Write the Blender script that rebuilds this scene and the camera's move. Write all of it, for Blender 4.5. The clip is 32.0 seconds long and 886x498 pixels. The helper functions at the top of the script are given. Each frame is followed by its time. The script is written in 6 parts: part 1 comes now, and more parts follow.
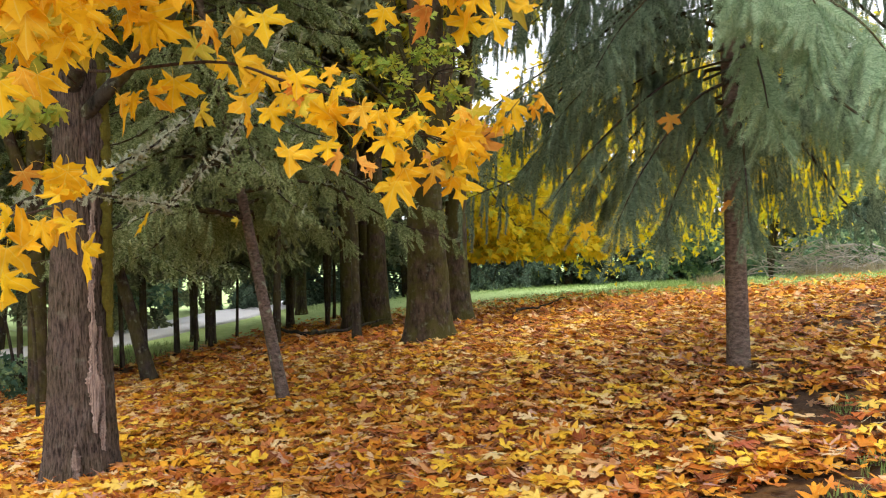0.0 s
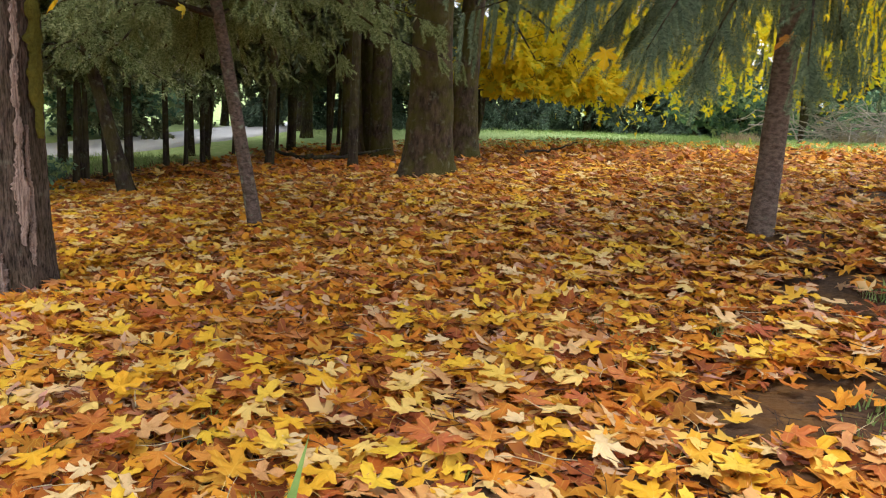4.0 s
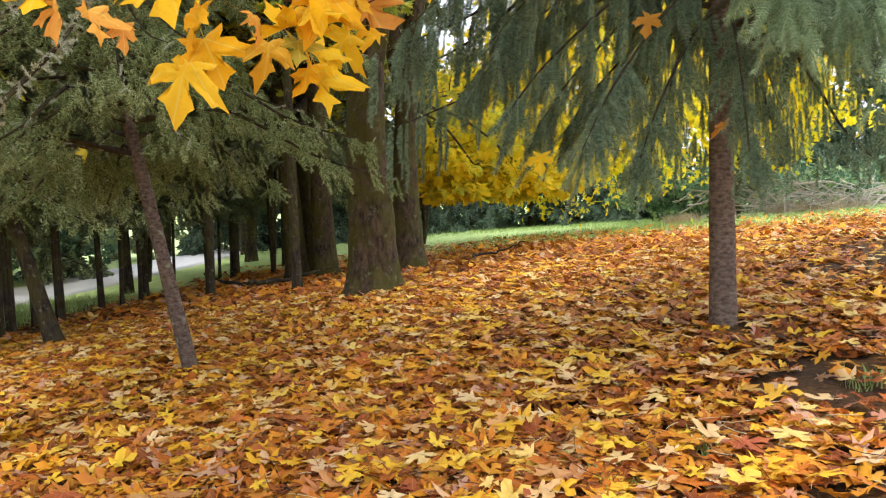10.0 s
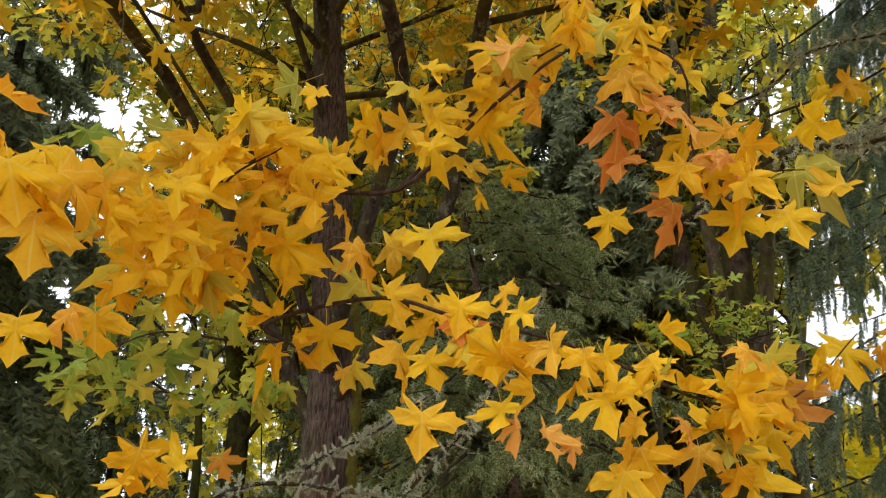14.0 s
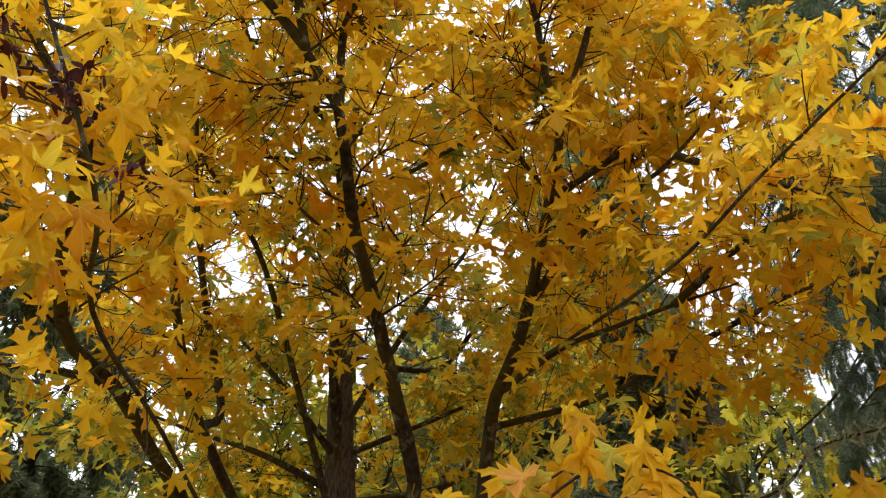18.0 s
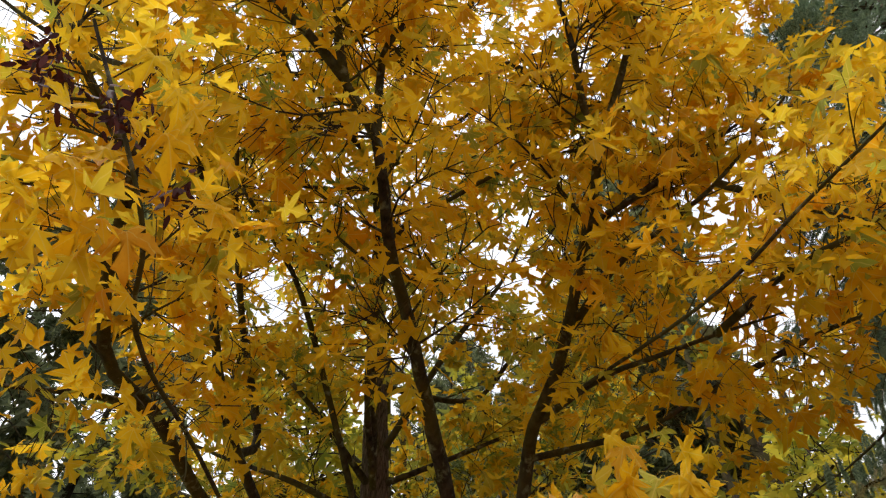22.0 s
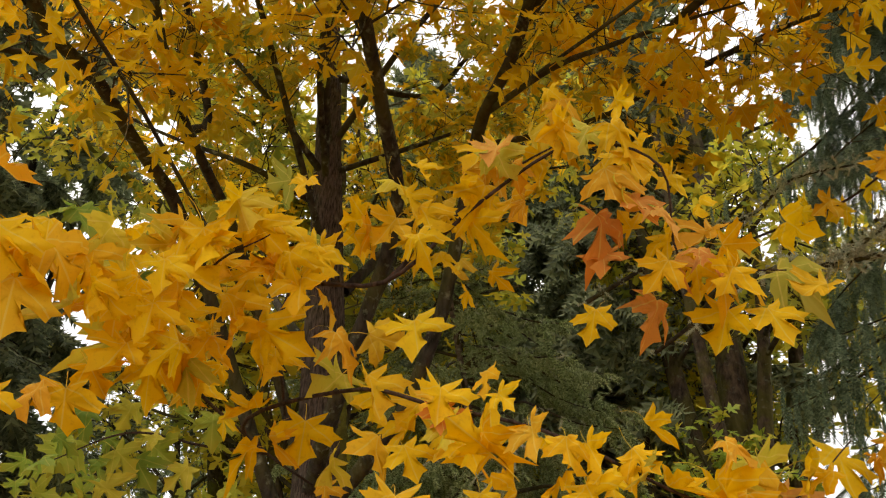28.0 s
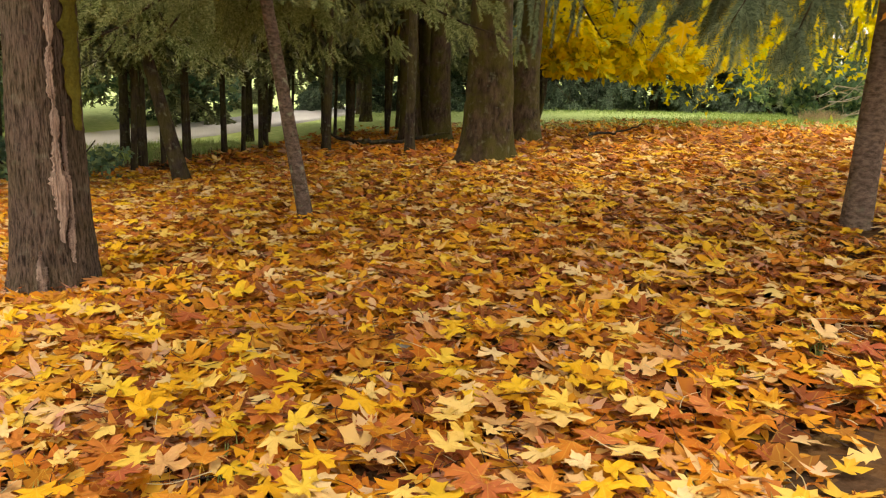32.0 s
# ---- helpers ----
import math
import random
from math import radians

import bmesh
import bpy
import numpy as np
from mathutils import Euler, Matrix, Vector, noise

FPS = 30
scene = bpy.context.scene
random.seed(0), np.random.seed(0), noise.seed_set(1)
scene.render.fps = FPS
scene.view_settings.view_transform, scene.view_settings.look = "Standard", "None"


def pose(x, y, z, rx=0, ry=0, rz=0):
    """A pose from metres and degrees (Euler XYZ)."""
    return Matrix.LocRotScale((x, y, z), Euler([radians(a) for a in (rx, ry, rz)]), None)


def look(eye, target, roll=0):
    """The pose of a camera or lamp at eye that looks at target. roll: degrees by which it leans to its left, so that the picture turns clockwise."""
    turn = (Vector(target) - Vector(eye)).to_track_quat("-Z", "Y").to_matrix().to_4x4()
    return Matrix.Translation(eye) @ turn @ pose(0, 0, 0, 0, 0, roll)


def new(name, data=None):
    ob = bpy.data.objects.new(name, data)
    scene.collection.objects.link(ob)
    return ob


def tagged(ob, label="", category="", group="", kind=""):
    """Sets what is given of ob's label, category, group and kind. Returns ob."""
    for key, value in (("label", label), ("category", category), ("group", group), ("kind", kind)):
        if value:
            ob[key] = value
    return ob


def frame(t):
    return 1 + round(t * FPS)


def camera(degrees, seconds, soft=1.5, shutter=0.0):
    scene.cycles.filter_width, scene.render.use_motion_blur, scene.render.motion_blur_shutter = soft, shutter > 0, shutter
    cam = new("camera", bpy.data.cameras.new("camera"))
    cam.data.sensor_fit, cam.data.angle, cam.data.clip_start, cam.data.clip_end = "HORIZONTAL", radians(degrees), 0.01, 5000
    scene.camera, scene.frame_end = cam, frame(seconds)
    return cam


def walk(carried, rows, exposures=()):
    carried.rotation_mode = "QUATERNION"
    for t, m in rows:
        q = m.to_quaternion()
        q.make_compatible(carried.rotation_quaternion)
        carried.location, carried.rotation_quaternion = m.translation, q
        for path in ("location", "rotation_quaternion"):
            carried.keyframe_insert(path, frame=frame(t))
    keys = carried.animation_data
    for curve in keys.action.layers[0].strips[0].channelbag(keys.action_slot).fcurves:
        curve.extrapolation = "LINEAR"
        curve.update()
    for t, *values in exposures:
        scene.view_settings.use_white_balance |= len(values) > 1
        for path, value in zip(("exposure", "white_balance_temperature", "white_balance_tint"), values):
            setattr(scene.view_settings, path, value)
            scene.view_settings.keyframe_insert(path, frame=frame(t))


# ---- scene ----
cam = camera(60.67, 32.0, soft=1.2)
ROWS = [
    (0, -0.015, -0.006, 1.619, 89.91, 1.17, 0.04),
    (0.5, 0.003, -0.008, 1.605, 86.18, 0.8, -3.08),
    (1, -0.001, 0.013, 1.605, 82.5, 0.45, -5.2),
    (1.5, -0.03, 0.079, 1.55, 76.6, -1.47, -8.49),
    (2, -0.015, 0.157, 1.501, 71.4, -2.57, -9.28),
    (2.5, 0.053, 0.32, 1.492, 71.36, -3.22, -5.47),
    (4.5, 0.224, 1.055, 1.541, 80.04, -3.6, 3),
    (5, 0.157, 1.194, 1.58, 82.85, -3.36, 5.08),
    (5.5, 0.132, 1.242, 1.628, 89.69, -1.77, 7.45),
    (6, 0.167, 1.247, 1.658, 96.56, -0.24, 10.02),
    (6.5, 0.193, 1.222, 1.672, 101.73, 0.64, 12.32),
    (7, 0.212, 1.21, 1.671, 103.68, 0.76, 15.26),
    (7.5, 0.207, 1.224, 1.655, 101.97, 0.39, 18.22),
    (8, 0.19, 1.244, 1.638, 98.13, 0.13, 18.99),
    (8.5, 0.205, 1.259, 1.619, 93.01, 0.12, 16.22),
    (9, 0.24, 1.296, 1.596, 87.33, 1.06, 8.06),
    (9.5, 0.271, 1.301, 1.586, 85.07, 1.39, 1.29),
    (10, 0.289, 1.301, 1.59, 85.44, 1.75, -2.56),
    (10.5, 0.283, 1.287, 1.637, 90.36, 2.42, -2.25),
    (11, 0.25, 1.257, 1.675, 99.48, 1.59, 4.24),
    (11.5, 0.199, 1.233, 1.705, 106.41, -0.05, 12.65),
    (12, 0.178, 1.219, 1.717, 109.59, 0.18, 18.25),
    (12.5, 0.182, 1.22, 1.721, 111.24, 1.16, 19.93),
    (13, 0.184, 1.242, 1.717, 111.58, 1.48, 18.1),
    (13.5, 0.175, 1.237, 1.718, 111.95, 0.67, 17.25),
    (14, 0.14, 1.218, 1.71, 111.66, -1.69, 23.39),
    (14.5, 0.092, 1.173, 1.697, 109.72, -4.11, 32.96),
    (16.5, 0.15, 1.148, 1.731, 124.83, -4.01, 30.64),
    (17, 0.17, 1.132, 1.73, 130.73, -2.85, 26.94),
    (17.5, 0.172, 1.118, 1.759, 135.91, -1.46, 25.41),
    (18, 0.184, 1.092, 1.772, 140.28, -0.66, 25.02),
    (18.5, 0.195, 1.069, 1.783, 143.96, -0.28, 25.18),
    (19, 0.196, 1.059, 1.789, 146.73, -0.37, 25.64),
    (19.5, 0.196, 1.051, 1.785, 148.14, -0.87, 26.41),
    (20, 0.184, 1.054, 1.782, 147.8, -1.54, 27.47),
    (20.5, 0.166, 1.072, 1.774, 145.19, -2.01, 28.53),
    (21, 0.162, 1.095, 1.767, 142.39, -2.28, 28.82),
    (21.5, 0.157, 1.117, 1.761, 140.67, -2.44, 27.83),
    (22, 0.158, 1.102, 1.766, 142.59, -2.73, 26.55),
    (22.5, 0.161, 1.077, 1.781, 146.72, -2.83, 25.96),
    (23, 0.177, 1.059, 1.787, 150.69, -2.56, 25.41),
    (23.5, 0.189, 1.038, 1.793, 154.18, -2.17, 25.11),
    (24, 0.209, 1.011, 1.798, 156.51, -1.79, 24.86),
    (24.5, 0.215, 1.002, 1.801, 154.39, -1.9, 25.29),
    (25, 0.202, 1.052, 1.791, 148.07, -2.13, 25.49),
    (25.5, 0.187, 1.082, 1.772, 142.78, -2.65, 25.26),
    (27.5, 0.172, 1.242, 1.623, 126.69, -2.72, 23.54),
    (28, 0.156, 1.282, 1.601, 121.75, -2.77, 22.57),
    (28.5, 0.152, 1.296, 1.585, 117.09, -2.5, 21.63),
    (29, 0.158, 1.291, 1.588, 112.31, -1.85, 20.7),
    (29.5, 0.16, 1.264, 1.65, 105.67, -1.4, 18.84),
    (30, 0.164, 1.252, 1.646, 99.75, -1.25, 16.32),
    (30.5, 0.17, 1.257, 1.614, 94.14, -1.05, 13.57),
    (31, 0.184, 1.285, 1.594, 88.48, -1.74, 10.05),
    (31.5, 0.199, 1.315, 1.586, 81.89, -1.88, 7.52),
    (32, 0.229, 1.329, 1.527, 75.9, -2.62, 6.17),
]
EXPOSURES = [(0, 0.84, 6300, 10), (1, 0.68, 6200, 10), (2, 0.22, 6200, 10), (4.5, 0.72, 6200, 10), (6, 1.03, 6100, 10), (8, 0.88, 6250, 10), (9, 1.06, 6400, 10), (10, 1.03, 6250, 10), (11, 1.2, 6050, 10), (12, 0.56, 6500, 10), (14, 0.52, 6400, 10), (17, 0.32, 6600, 10), (18, 0.22, 6500, 10), (19, 0.05, 6650, 10), (20, -0.1, 6550, 10), (21, -0.06, 6650, 10), (22, 0.0, 6600, 10), (23, -0.08, 6600, 10), (24, -0.45, 6600, 10), (25, -0.32, 6600, 10), (28, 0.24, 7300, 10), (29, 0.3, 8200, 10), (30, 0.7, 7550, 10), (31, 1.03, 7900, 10), (32, 0.76, 8300, 10)]
walk(cam, [(t, pose(x, y, z, rx, ry, rz)) for t, x, y, z, rx, ry, rz in ROWS], EXPOSURES)

# ---- world and sun ----
world = bpy.data.worlds.new("overcast_sky")
scene.world = world
world.use_nodes = True
wt = world.node_tree
wt.nodes.clear()
w_out = wt.nodes.new("ShaderNodeOutputWorld")
w_bg = wt.nodes.new("ShaderNodeBackground")
w_sky = wt.nodes.new("ShaderNodeTexSky")
w_sky.sky_type = "NISHITA"
w_sky.sun_disc = False
w_sky.sun_elevation, w_sky.sun_rotation = radians(64), radians(216)
w_sky.air_density, w_sky.dust_density, w_sky.ozone_density = 1.0, 4.0, 1.0
w_hsv = wt.nodes.new("ShaderNodeHueSaturation")
w_hsv.inputs["Saturation"].default_value = 0.25
w_mix = wt.nodes.new("ShaderNodeMix")
w_mix.data_type = "RGBA"
w_tc = wt.nodes.new("ShaderNodeTexCoord")
w_noise = wt.nodes.new("ShaderNodeTexNoise")
w_noise.inputs["Scale"].default_value = 2.2
w_noise.inputs["Detail"].default_value = 6
w_ramp = wt.nodes.new("ShaderNodeValToRGB")
w_ramp.color_ramp.elements[0].position, w_ramp.color_ramp.elements[0].color = 0.3, (5.2, 5.5, 6.2, 1)
w_ramp.color_ramp.elements[1].position, w_ramp.color_ramp.elements[1].color = 0.7, (8.7, 8.8, 9.0, 1)
w_mix.inputs["Factor"].default_value = 0.75
wt.links.new(w_sky.outputs[0], w_hsv.inputs["Color"])
wt.links.new(w_tc.outputs["Generated"], w_noise.inputs["Vector"])
wt.links.new(w_noise.outputs["Fac"], w_ramp.inputs["Fac"])
wt.links.new(w_hsv.outputs[0], w_mix.inputs["A"])
wt.links.new(w_ramp.outputs[0], w_mix.inputs["B"])
wt.links.new(w_mix.outputs["Result"], w_bg.inputs["Color"])
w_bg.inputs["Strength"].default_value = 0.178
wt.links.new(w_bg.outputs[0], w_out.inputs["Surface"])

sun_data = bpy.data.lights.new("sun", "SUN")
sun_data.energy, sun_data.angle, sun_data.color = 1.6, radians(22), (1.0, 0.95, 0.88)
sun = new("sun", sun_data)
sun.matrix_world = look((-11, -10, 40), (0, 5, 0))

rng = np.random.default_rng(7)


# ---- materials ----
def material(name):
    m = bpy.data.materials.new(name)
    m.use_nodes = True
    nt = m.node_tree
    nt.nodes.clear()
    return m, nt, nt.nodes.new("ShaderNodeOutputMaterial")


def node(nt, kind, **values):
    n = nt.nodes.new(kind)
    for key, value in values.items():
        n.inputs[key.replace("_", " ")].default_value = value
    return n


def ramp(nt, source, stops):
    n = nt.nodes.new("ShaderNodeValToRGB")
    e = n.color_ramp.elements
    while len(e) < len(stops):
        e.new(0.5)
    for el, (p, c) in zip(e, stops):
        el.position, el.color = p, (*c, 1)
    nt.links.new(source, n.inputs["Fac"])
    return n.outputs["Color"]


def math_node(nt, op, a, b=None, c=None):
    n = nt.nodes.new("ShaderNodeMath")
    n.operation = op
    for i, v in enumerate((a, b, c)):
        if v is None:
            continue
        if isinstance(v, (int, float)):
            n.inputs[i].default_value = v
        else:
            nt.links.new(v, n.inputs[i])
    return n.outputs[0]


def mix_rgb(nt, fac, a, b, blend="MIX"):
    n = nt.nodes.new("ShaderNodeMix")
    n.data_type, n.blend_type = "RGBA", blend
    for socket, v in ((n.inputs["Factor"], fac), (n.inputs["A"], a), (n.inputs["B"], b)):
        if isinstance(v, (int, float)):
            socket.default_value = v
        elif isinstance(v, tuple):
            socket.default_value = (*v, 1)
        else:
            nt.links.new(v, socket)
    return n.outputs["Result"]


def noise_fac(nt, scale, detail=4, vector=None, rough=0.6):
    n = node(nt, "ShaderNodeTexNoise", Scale=scale, Detail=detail, Roughness=rough)
    if vector is not None:
        nt.links.new(vector, n.inputs["Vector"])
    return n.outputs["Fac"]


def leaf_material(name, stops, translucent=0.4, rough=0.55, veins=True, spots=0.3, rib=0.45):
    """Thin leaf: colour by leaf, veins by the leaf's own coordinates, blotches, light passing through."""
    m, nt, out = material(name)
    info = nt.nodes.new("ShaderNodeObjectInfo")
    geo = nt.nodes.new("ShaderNodeNewGeometry")
    r = math_node(nt, "FRACT", math_node(nt, "ADD", info.outputs["Random"], geo.outputs["Random Per Island"]))
    col = ramp(nt, r, stops)
    tc = nt.nodes.new("ShaderNodeTexCoord")
    blot = noise_fac(nt, 9.0, 3, tc.outputs["Object"])
    col = mix_rgb(nt, math_node(nt, "MULTIPLY", ramp(nt, blot, [(0.55, (0, 0, 0)), (0.75, (1, 1, 1))]), spots), col, (0.42, 0.15, 0.02))
    if veins:
        sep = nt.nodes.new("ShaderNodeSeparateXYZ")
        nt.links.new(tc.outputs["UV"], sep.inputs[0])
        ang = math_node(nt, "ARCTAN2", sep.outputs[0], sep.outputs[1])
        rad = math_node(nt, "SQRT", math_node(nt, "ADD", math_node(nt, "POWER", sep.outputs[0], 2.0), math_node(nt, "POWER", sep.outputs[1], 2.0)))
        fold = math_node(nt, "SUBTRACT", math_node(nt, "FLOORED_MODULO", math_node(nt, "ADD", ang, 0.45), 0.9), 0.45)
        dist = math_node(nt, "MULTIPLY", math_node(nt, "ABSOLUTE", fold), rad)
        vein = math_node(nt, "LESS_THAN", dist, 0.014)
        rim = math_node(nt, "MULTIPLY", ramp(nt, rad, [(0.45, (0, 0, 0)), (1.0, (1, 1, 1))]), math_node(nt, "MULTIPLY", noise_fac(nt, 2.5, 3, tc.outputs["Object"]), 0.45))
        col = mix_rgb(nt, rim, col, (0.62, 0.24, 0.02))
        col = mix_rgb(nt, math_node(nt, "MULTIPLY", vein, rib), col, (0.82, 0.66, 0.16))
    diff = nt.nodes.new("ShaderNodeBsdfPrincipled")
    diff.inputs["Roughness"].default_value = rough
    diff.inputs["Specular IOR Level"].default_value = 0.14
    nt.links.new(col, diff.inputs["Base Color"])
    tra = nt.nodes.new("ShaderNodeBsdfTranslucent")
    nt.links.new(col, tra.inputs["Color"])
    mixer = node(nt, "ShaderNodeMixShader", Fac=translucent)
    nt.links.new(diff.outputs[0], mixer.inputs[1])
    nt.links.new(tra.outputs[0], mixer.inputs[2])
    nt.links.new(mixer.outputs[0], out.inputs["Surface"])
    return m


def bark_material(name, dark, light, moss=0.0, scale=1.0, ridge=14.0, lichen=0.2, stretch=None, band=(0.32, 0.62), green=(0.105, 0.095, 0.014)):
    """Furrowed bark in grey and brown, with moss and lichen patches."""
    m, nt, out = material(name)
    tc = nt.nodes.new("ShaderNodeTexCoord")
    mp = nt.nodes.new("ShaderNodeMapping")
    mp.inputs["Scale"].default_value = stretch or (ridge * scale, ridge * scale, 1.6 * scale)
    nt.links.new(tc.outputs["Object"], mp.inputs["Vector"])
    furrow = noise_fac(nt, 1.6, 6, mp.outputs["Vector"], 0.6)
    col = ramp(nt, furrow, [(band[0], dark), (band[1], light)])
    tone = noise_fac(nt, 3.1, 4, tc.outputs["Object"])
    col = mix_rgb(nt, 0.45, col, ramp(nt, tone, [(0.3, (0.35, 0.33, 0.33)), (0.7, (1.0, 0.96, 0.92))]), "MULTIPLY")
    patch = noise_fac(nt, 2.3, 5, tc.outputs["Object"])
    col = mix_rgb(nt, ramp(nt, patch, [(0.42, (0, 0, 0)), (0.56, (moss, moss, moss))]), col, green)
    lich = noise_fac(nt, 11.0, 4, tc.outputs["Object"])
    col = mix_rgb(nt, ramp(nt, lich, [(0.58, (0, 0, 0)), (0.72, (lichen, lichen, lichen))]), col, (0.30, 0.33, 0.24))
    b = nt.nodes.new("ShaderNodeBsdfPrincipled")
    b.inputs["Roughness"].default_value = 0.9
    b.inputs["Specular IOR Level"].default_value = 0.15
    nt.links.new(col, b.inputs["Base Color"])
    bump = node(nt, "ShaderNodeBump", Strength=0.9, Distance=0.03)
    nt.links.new(furrow, bump.inputs["Height"])
    nt.links.new(bump.outputs[0], b.inputs["Normal"])
    nt.links.new(b.outputs[0], out.inputs["Surface"])
    return m


def needle_material(name, stops, translucent=0.15):
    m, nt, out = material(name)
    geo = nt.nodes.new("ShaderNodeNewGeometry")
    tc = nt.nodes.new("ShaderNodeTexCoord")
    big = noise_fac(nt, 1.3, 3, tc.outputs["Object"])
    r = math_node(nt, "ADD", math_node(nt, "MULTIPLY", geo.outputs["Random Per Island"], 0.6), math_node(nt, "MULTIPLY", big, 0.4))
    col = ramp(nt, r, stops)
    d = nt.nodes.new("ShaderNodeBsdfPrincipled")
    d.inputs["Roughness"].default_value = 0.6
    d.inputs["Specular IOR Level"].default_value = 0.25
    nt.links.new(col, d.inputs["Base Color"])
    t = nt.nodes.new("ShaderNodeBsdfTranslucent")
    nt.links.new(col, t.inputs["Color"])
    mx = node(nt, "ShaderNodeMixShader", Fac=translucent)
    nt.links.new(d.outputs[0], mx.inputs[1])
    nt.links.new(t.outputs[0], mx.inputs[2])
    nt.links.new(mx.outputs[0], out.inputs["Surface"])
    return m


def surface_material(name, fine, stops, rough=0.9, coarse=0.8, bump=0.3):
    m, nt, out = material(name)
    tc = nt.nodes.new("ShaderNodeTexCoord")
    a = noise_fac(nt, fine, 6, tc.outputs["Object"], 0.7)
    c = noise_fac(nt, coarse, 4, tc.outputs["Object"])
    f = math_node(nt, "ADD", math_node(nt, "MULTIPLY", a, 0.6), math_node(nt, "MULTIPLY", c, 0.4))
    b = nt.nodes.new("ShaderNodeBsdfPrincipled")
    b.inputs["Roughness"].default_value = rough
    b.inputs["Specular IOR Level"].default_value = 0.2
    nt.links.new(ramp(nt, f, stops), b.inputs["Base Color"])
    bp = node(nt, "ShaderNodeBump", Strength=bump, Distance=0.02)
    nt.links.new(a, bp.inputs["Height"])
    nt.links.new(bp.outputs[0], b.inputs["Normal"])
    nt.links.new(b.outputs[0], out.inputs["Surface"])
    return m


YELLOW = [(0.0, (0.88, 0.48, 0.012)), (0.3, (0.92, 0.60, 0.015)), (0.65, (0.90, 0.62, 0.02)), (0.85, (0.82, 0.42, 0.03)), (0.95, (0.72, 0.58, 0.05)), (1.0, (0.60, 0.56, 0.07))]
M_NEAR_LEAF = leaf_material("maple_leaf_yellow", YELLOW, 0.42)
M_CROWN_LEAF = leaf_material("maple_leaf_crown", [(0.0, (0.84, 0.41, 0.014)), (0.3, (0.90, 0.57, 0.02)), (0.7, (0.90, 0.61, 0.026)), (0.9, (0.74, 0.56, 0.04)), (1.0, (0.32, 0.40, 0.06))], 0.7, spots=0.2)
M_ORANGE_LEAF = leaf_material("maple_leaf_orange", [(0.0, (0.80, 0.38, 0.05)), (0.5, (0.84, 0.46, 0.10)), (1.0, (0.74, 0.27, 0.05))], 0.4)
M_GREEN_LEAF = leaf_material("maple_leaf_green", [(0.0, (0.20, 0.32, 0.05)), (0.5, (0.33, 0.43, 0.06)), (1.0, (0.62, 0.53, 0.06))], 0.42, spots=0.1, rib=0.2)
M_BACK_LEAF = leaf_material("maple_leaf_inner", [(0.0, (0.86, 0.50, 0.02)), (0.35, (0.84, 0.58, 0.03)), (0.6, (0.62, 0.50, 0.05)), (0.8, (0.40, 0.42, 0.06)), (1.0, (0.20, 0.30, 0.06))], 0.55, spots=0.1)
M_FALLEN = leaf_material("maple_leaf_fallen", [(0.0, (0.46, 0.106, 0.02)), (0.10, (0.66, 0.242, 0.025)), (0.20, (0.78, 0.386, 0.03)), (0.29, (0.28, 0.0676, 0.025)), (0.38, (0.20, 0.0599, 0.02)), (0.46, (0.52, 0.145, 0.025)), (0.57, (0.72, 0.319, 0.03)), (0.64, (0.17, 0.0531, 0.02)), (0.73, (0.38, 0.0966, 0.04)), (0.82, (0.82, 0.502, 0.05)), (0.89, (0.74, 0.514, 0.29)), (0.95, (0.50, 0.247, 0.2)), (1.0, (0.62, 0.212, 0.03))], 0.15, spots=0.5, rib=0.15)
M_PALE_FALLEN = leaf_material("maple_leaf_fresh_fallen", [(0.0, (0.80, 0.42, 0.03)), (0.2, (0.84, 0.56, 0.05)), (0.38, (0.80, 0.58, 0.27)), (0.5, (0.48, 0.12, 0.03)), (0.62, (0.82, 0.48, 0.03)), (0.72, (0.42, 0.10, 0.05)), (0.82, (0.66, 0.26, 0.04)), (0.92, (0.82, 0.62, 0.34)), (1.0, (0.86, 0.58, 0.04))], 0.15, spots=0.35, rib=0.15)
M_BED_LEAF = leaf_material("maple_leaf_bed", [(0, (0.478, 0.104, 0.027)), (0.14, (0.60, 0.19, 0.03)), (0.26, (0.208, 0.0522, 0.0225)), (0.38, (0.79, 0.475, 0.054)), (0.5, (0.416, 0.095, 0.036)), (0.6, (0.125, 0.038, 0.0225)), (0.72, (0.811, 0.494, 0.144)), (0.82, (0.624, 0.209, 0.036)), (0.92, (0.853, 0.57, 0.216)), (1, (0.55, 0.15, 0.03))], 0.12, spots=0.5, rib=0.15)
M_FAR_YELLOW = leaf_material("far_leaf_yellow", [(0.0, (0.90, 0.68, 0.02)), (0.6, (0.82, 0.68, 0.03)), (1.0, (0.52, 0.56, 0.06))], 0.62, veins=False, spots=0.0)
M_SHRUB = leaf_material("shrub_leaf", [(0.0, (0.06, 0.12, 0.075)), (0.6, (0.14, 0.23, 0.13)), (1.0, (0.32, 0.40, 0.17))], 0.3, veins=False, spots=0.0)
M_SEED = leaf_material("maroon_seed", [(0.0, (0.03, 0.010, 0.014)), (1.0, (0.11, 0.03, 0.03))], 0.1, veins=False, spots=0.0)
M_ROSE = leaf_material("rose_leaf", [(0.0, (0.06, 0.15, 0.06)), (0.7, (0.11, 0.25, 0.095)), (1.0, (0.25, 0.36, 0.11))], 0.3, veins=False, spots=0.0)
M_BARK = bark_material("furrowed_bark", (0.028, 0.020, 0.017), (0.185, 0.135, 0.112), 0.12, 1.0, 30, 0.2, (48, 48, 6.5), (0.36, 0.62))
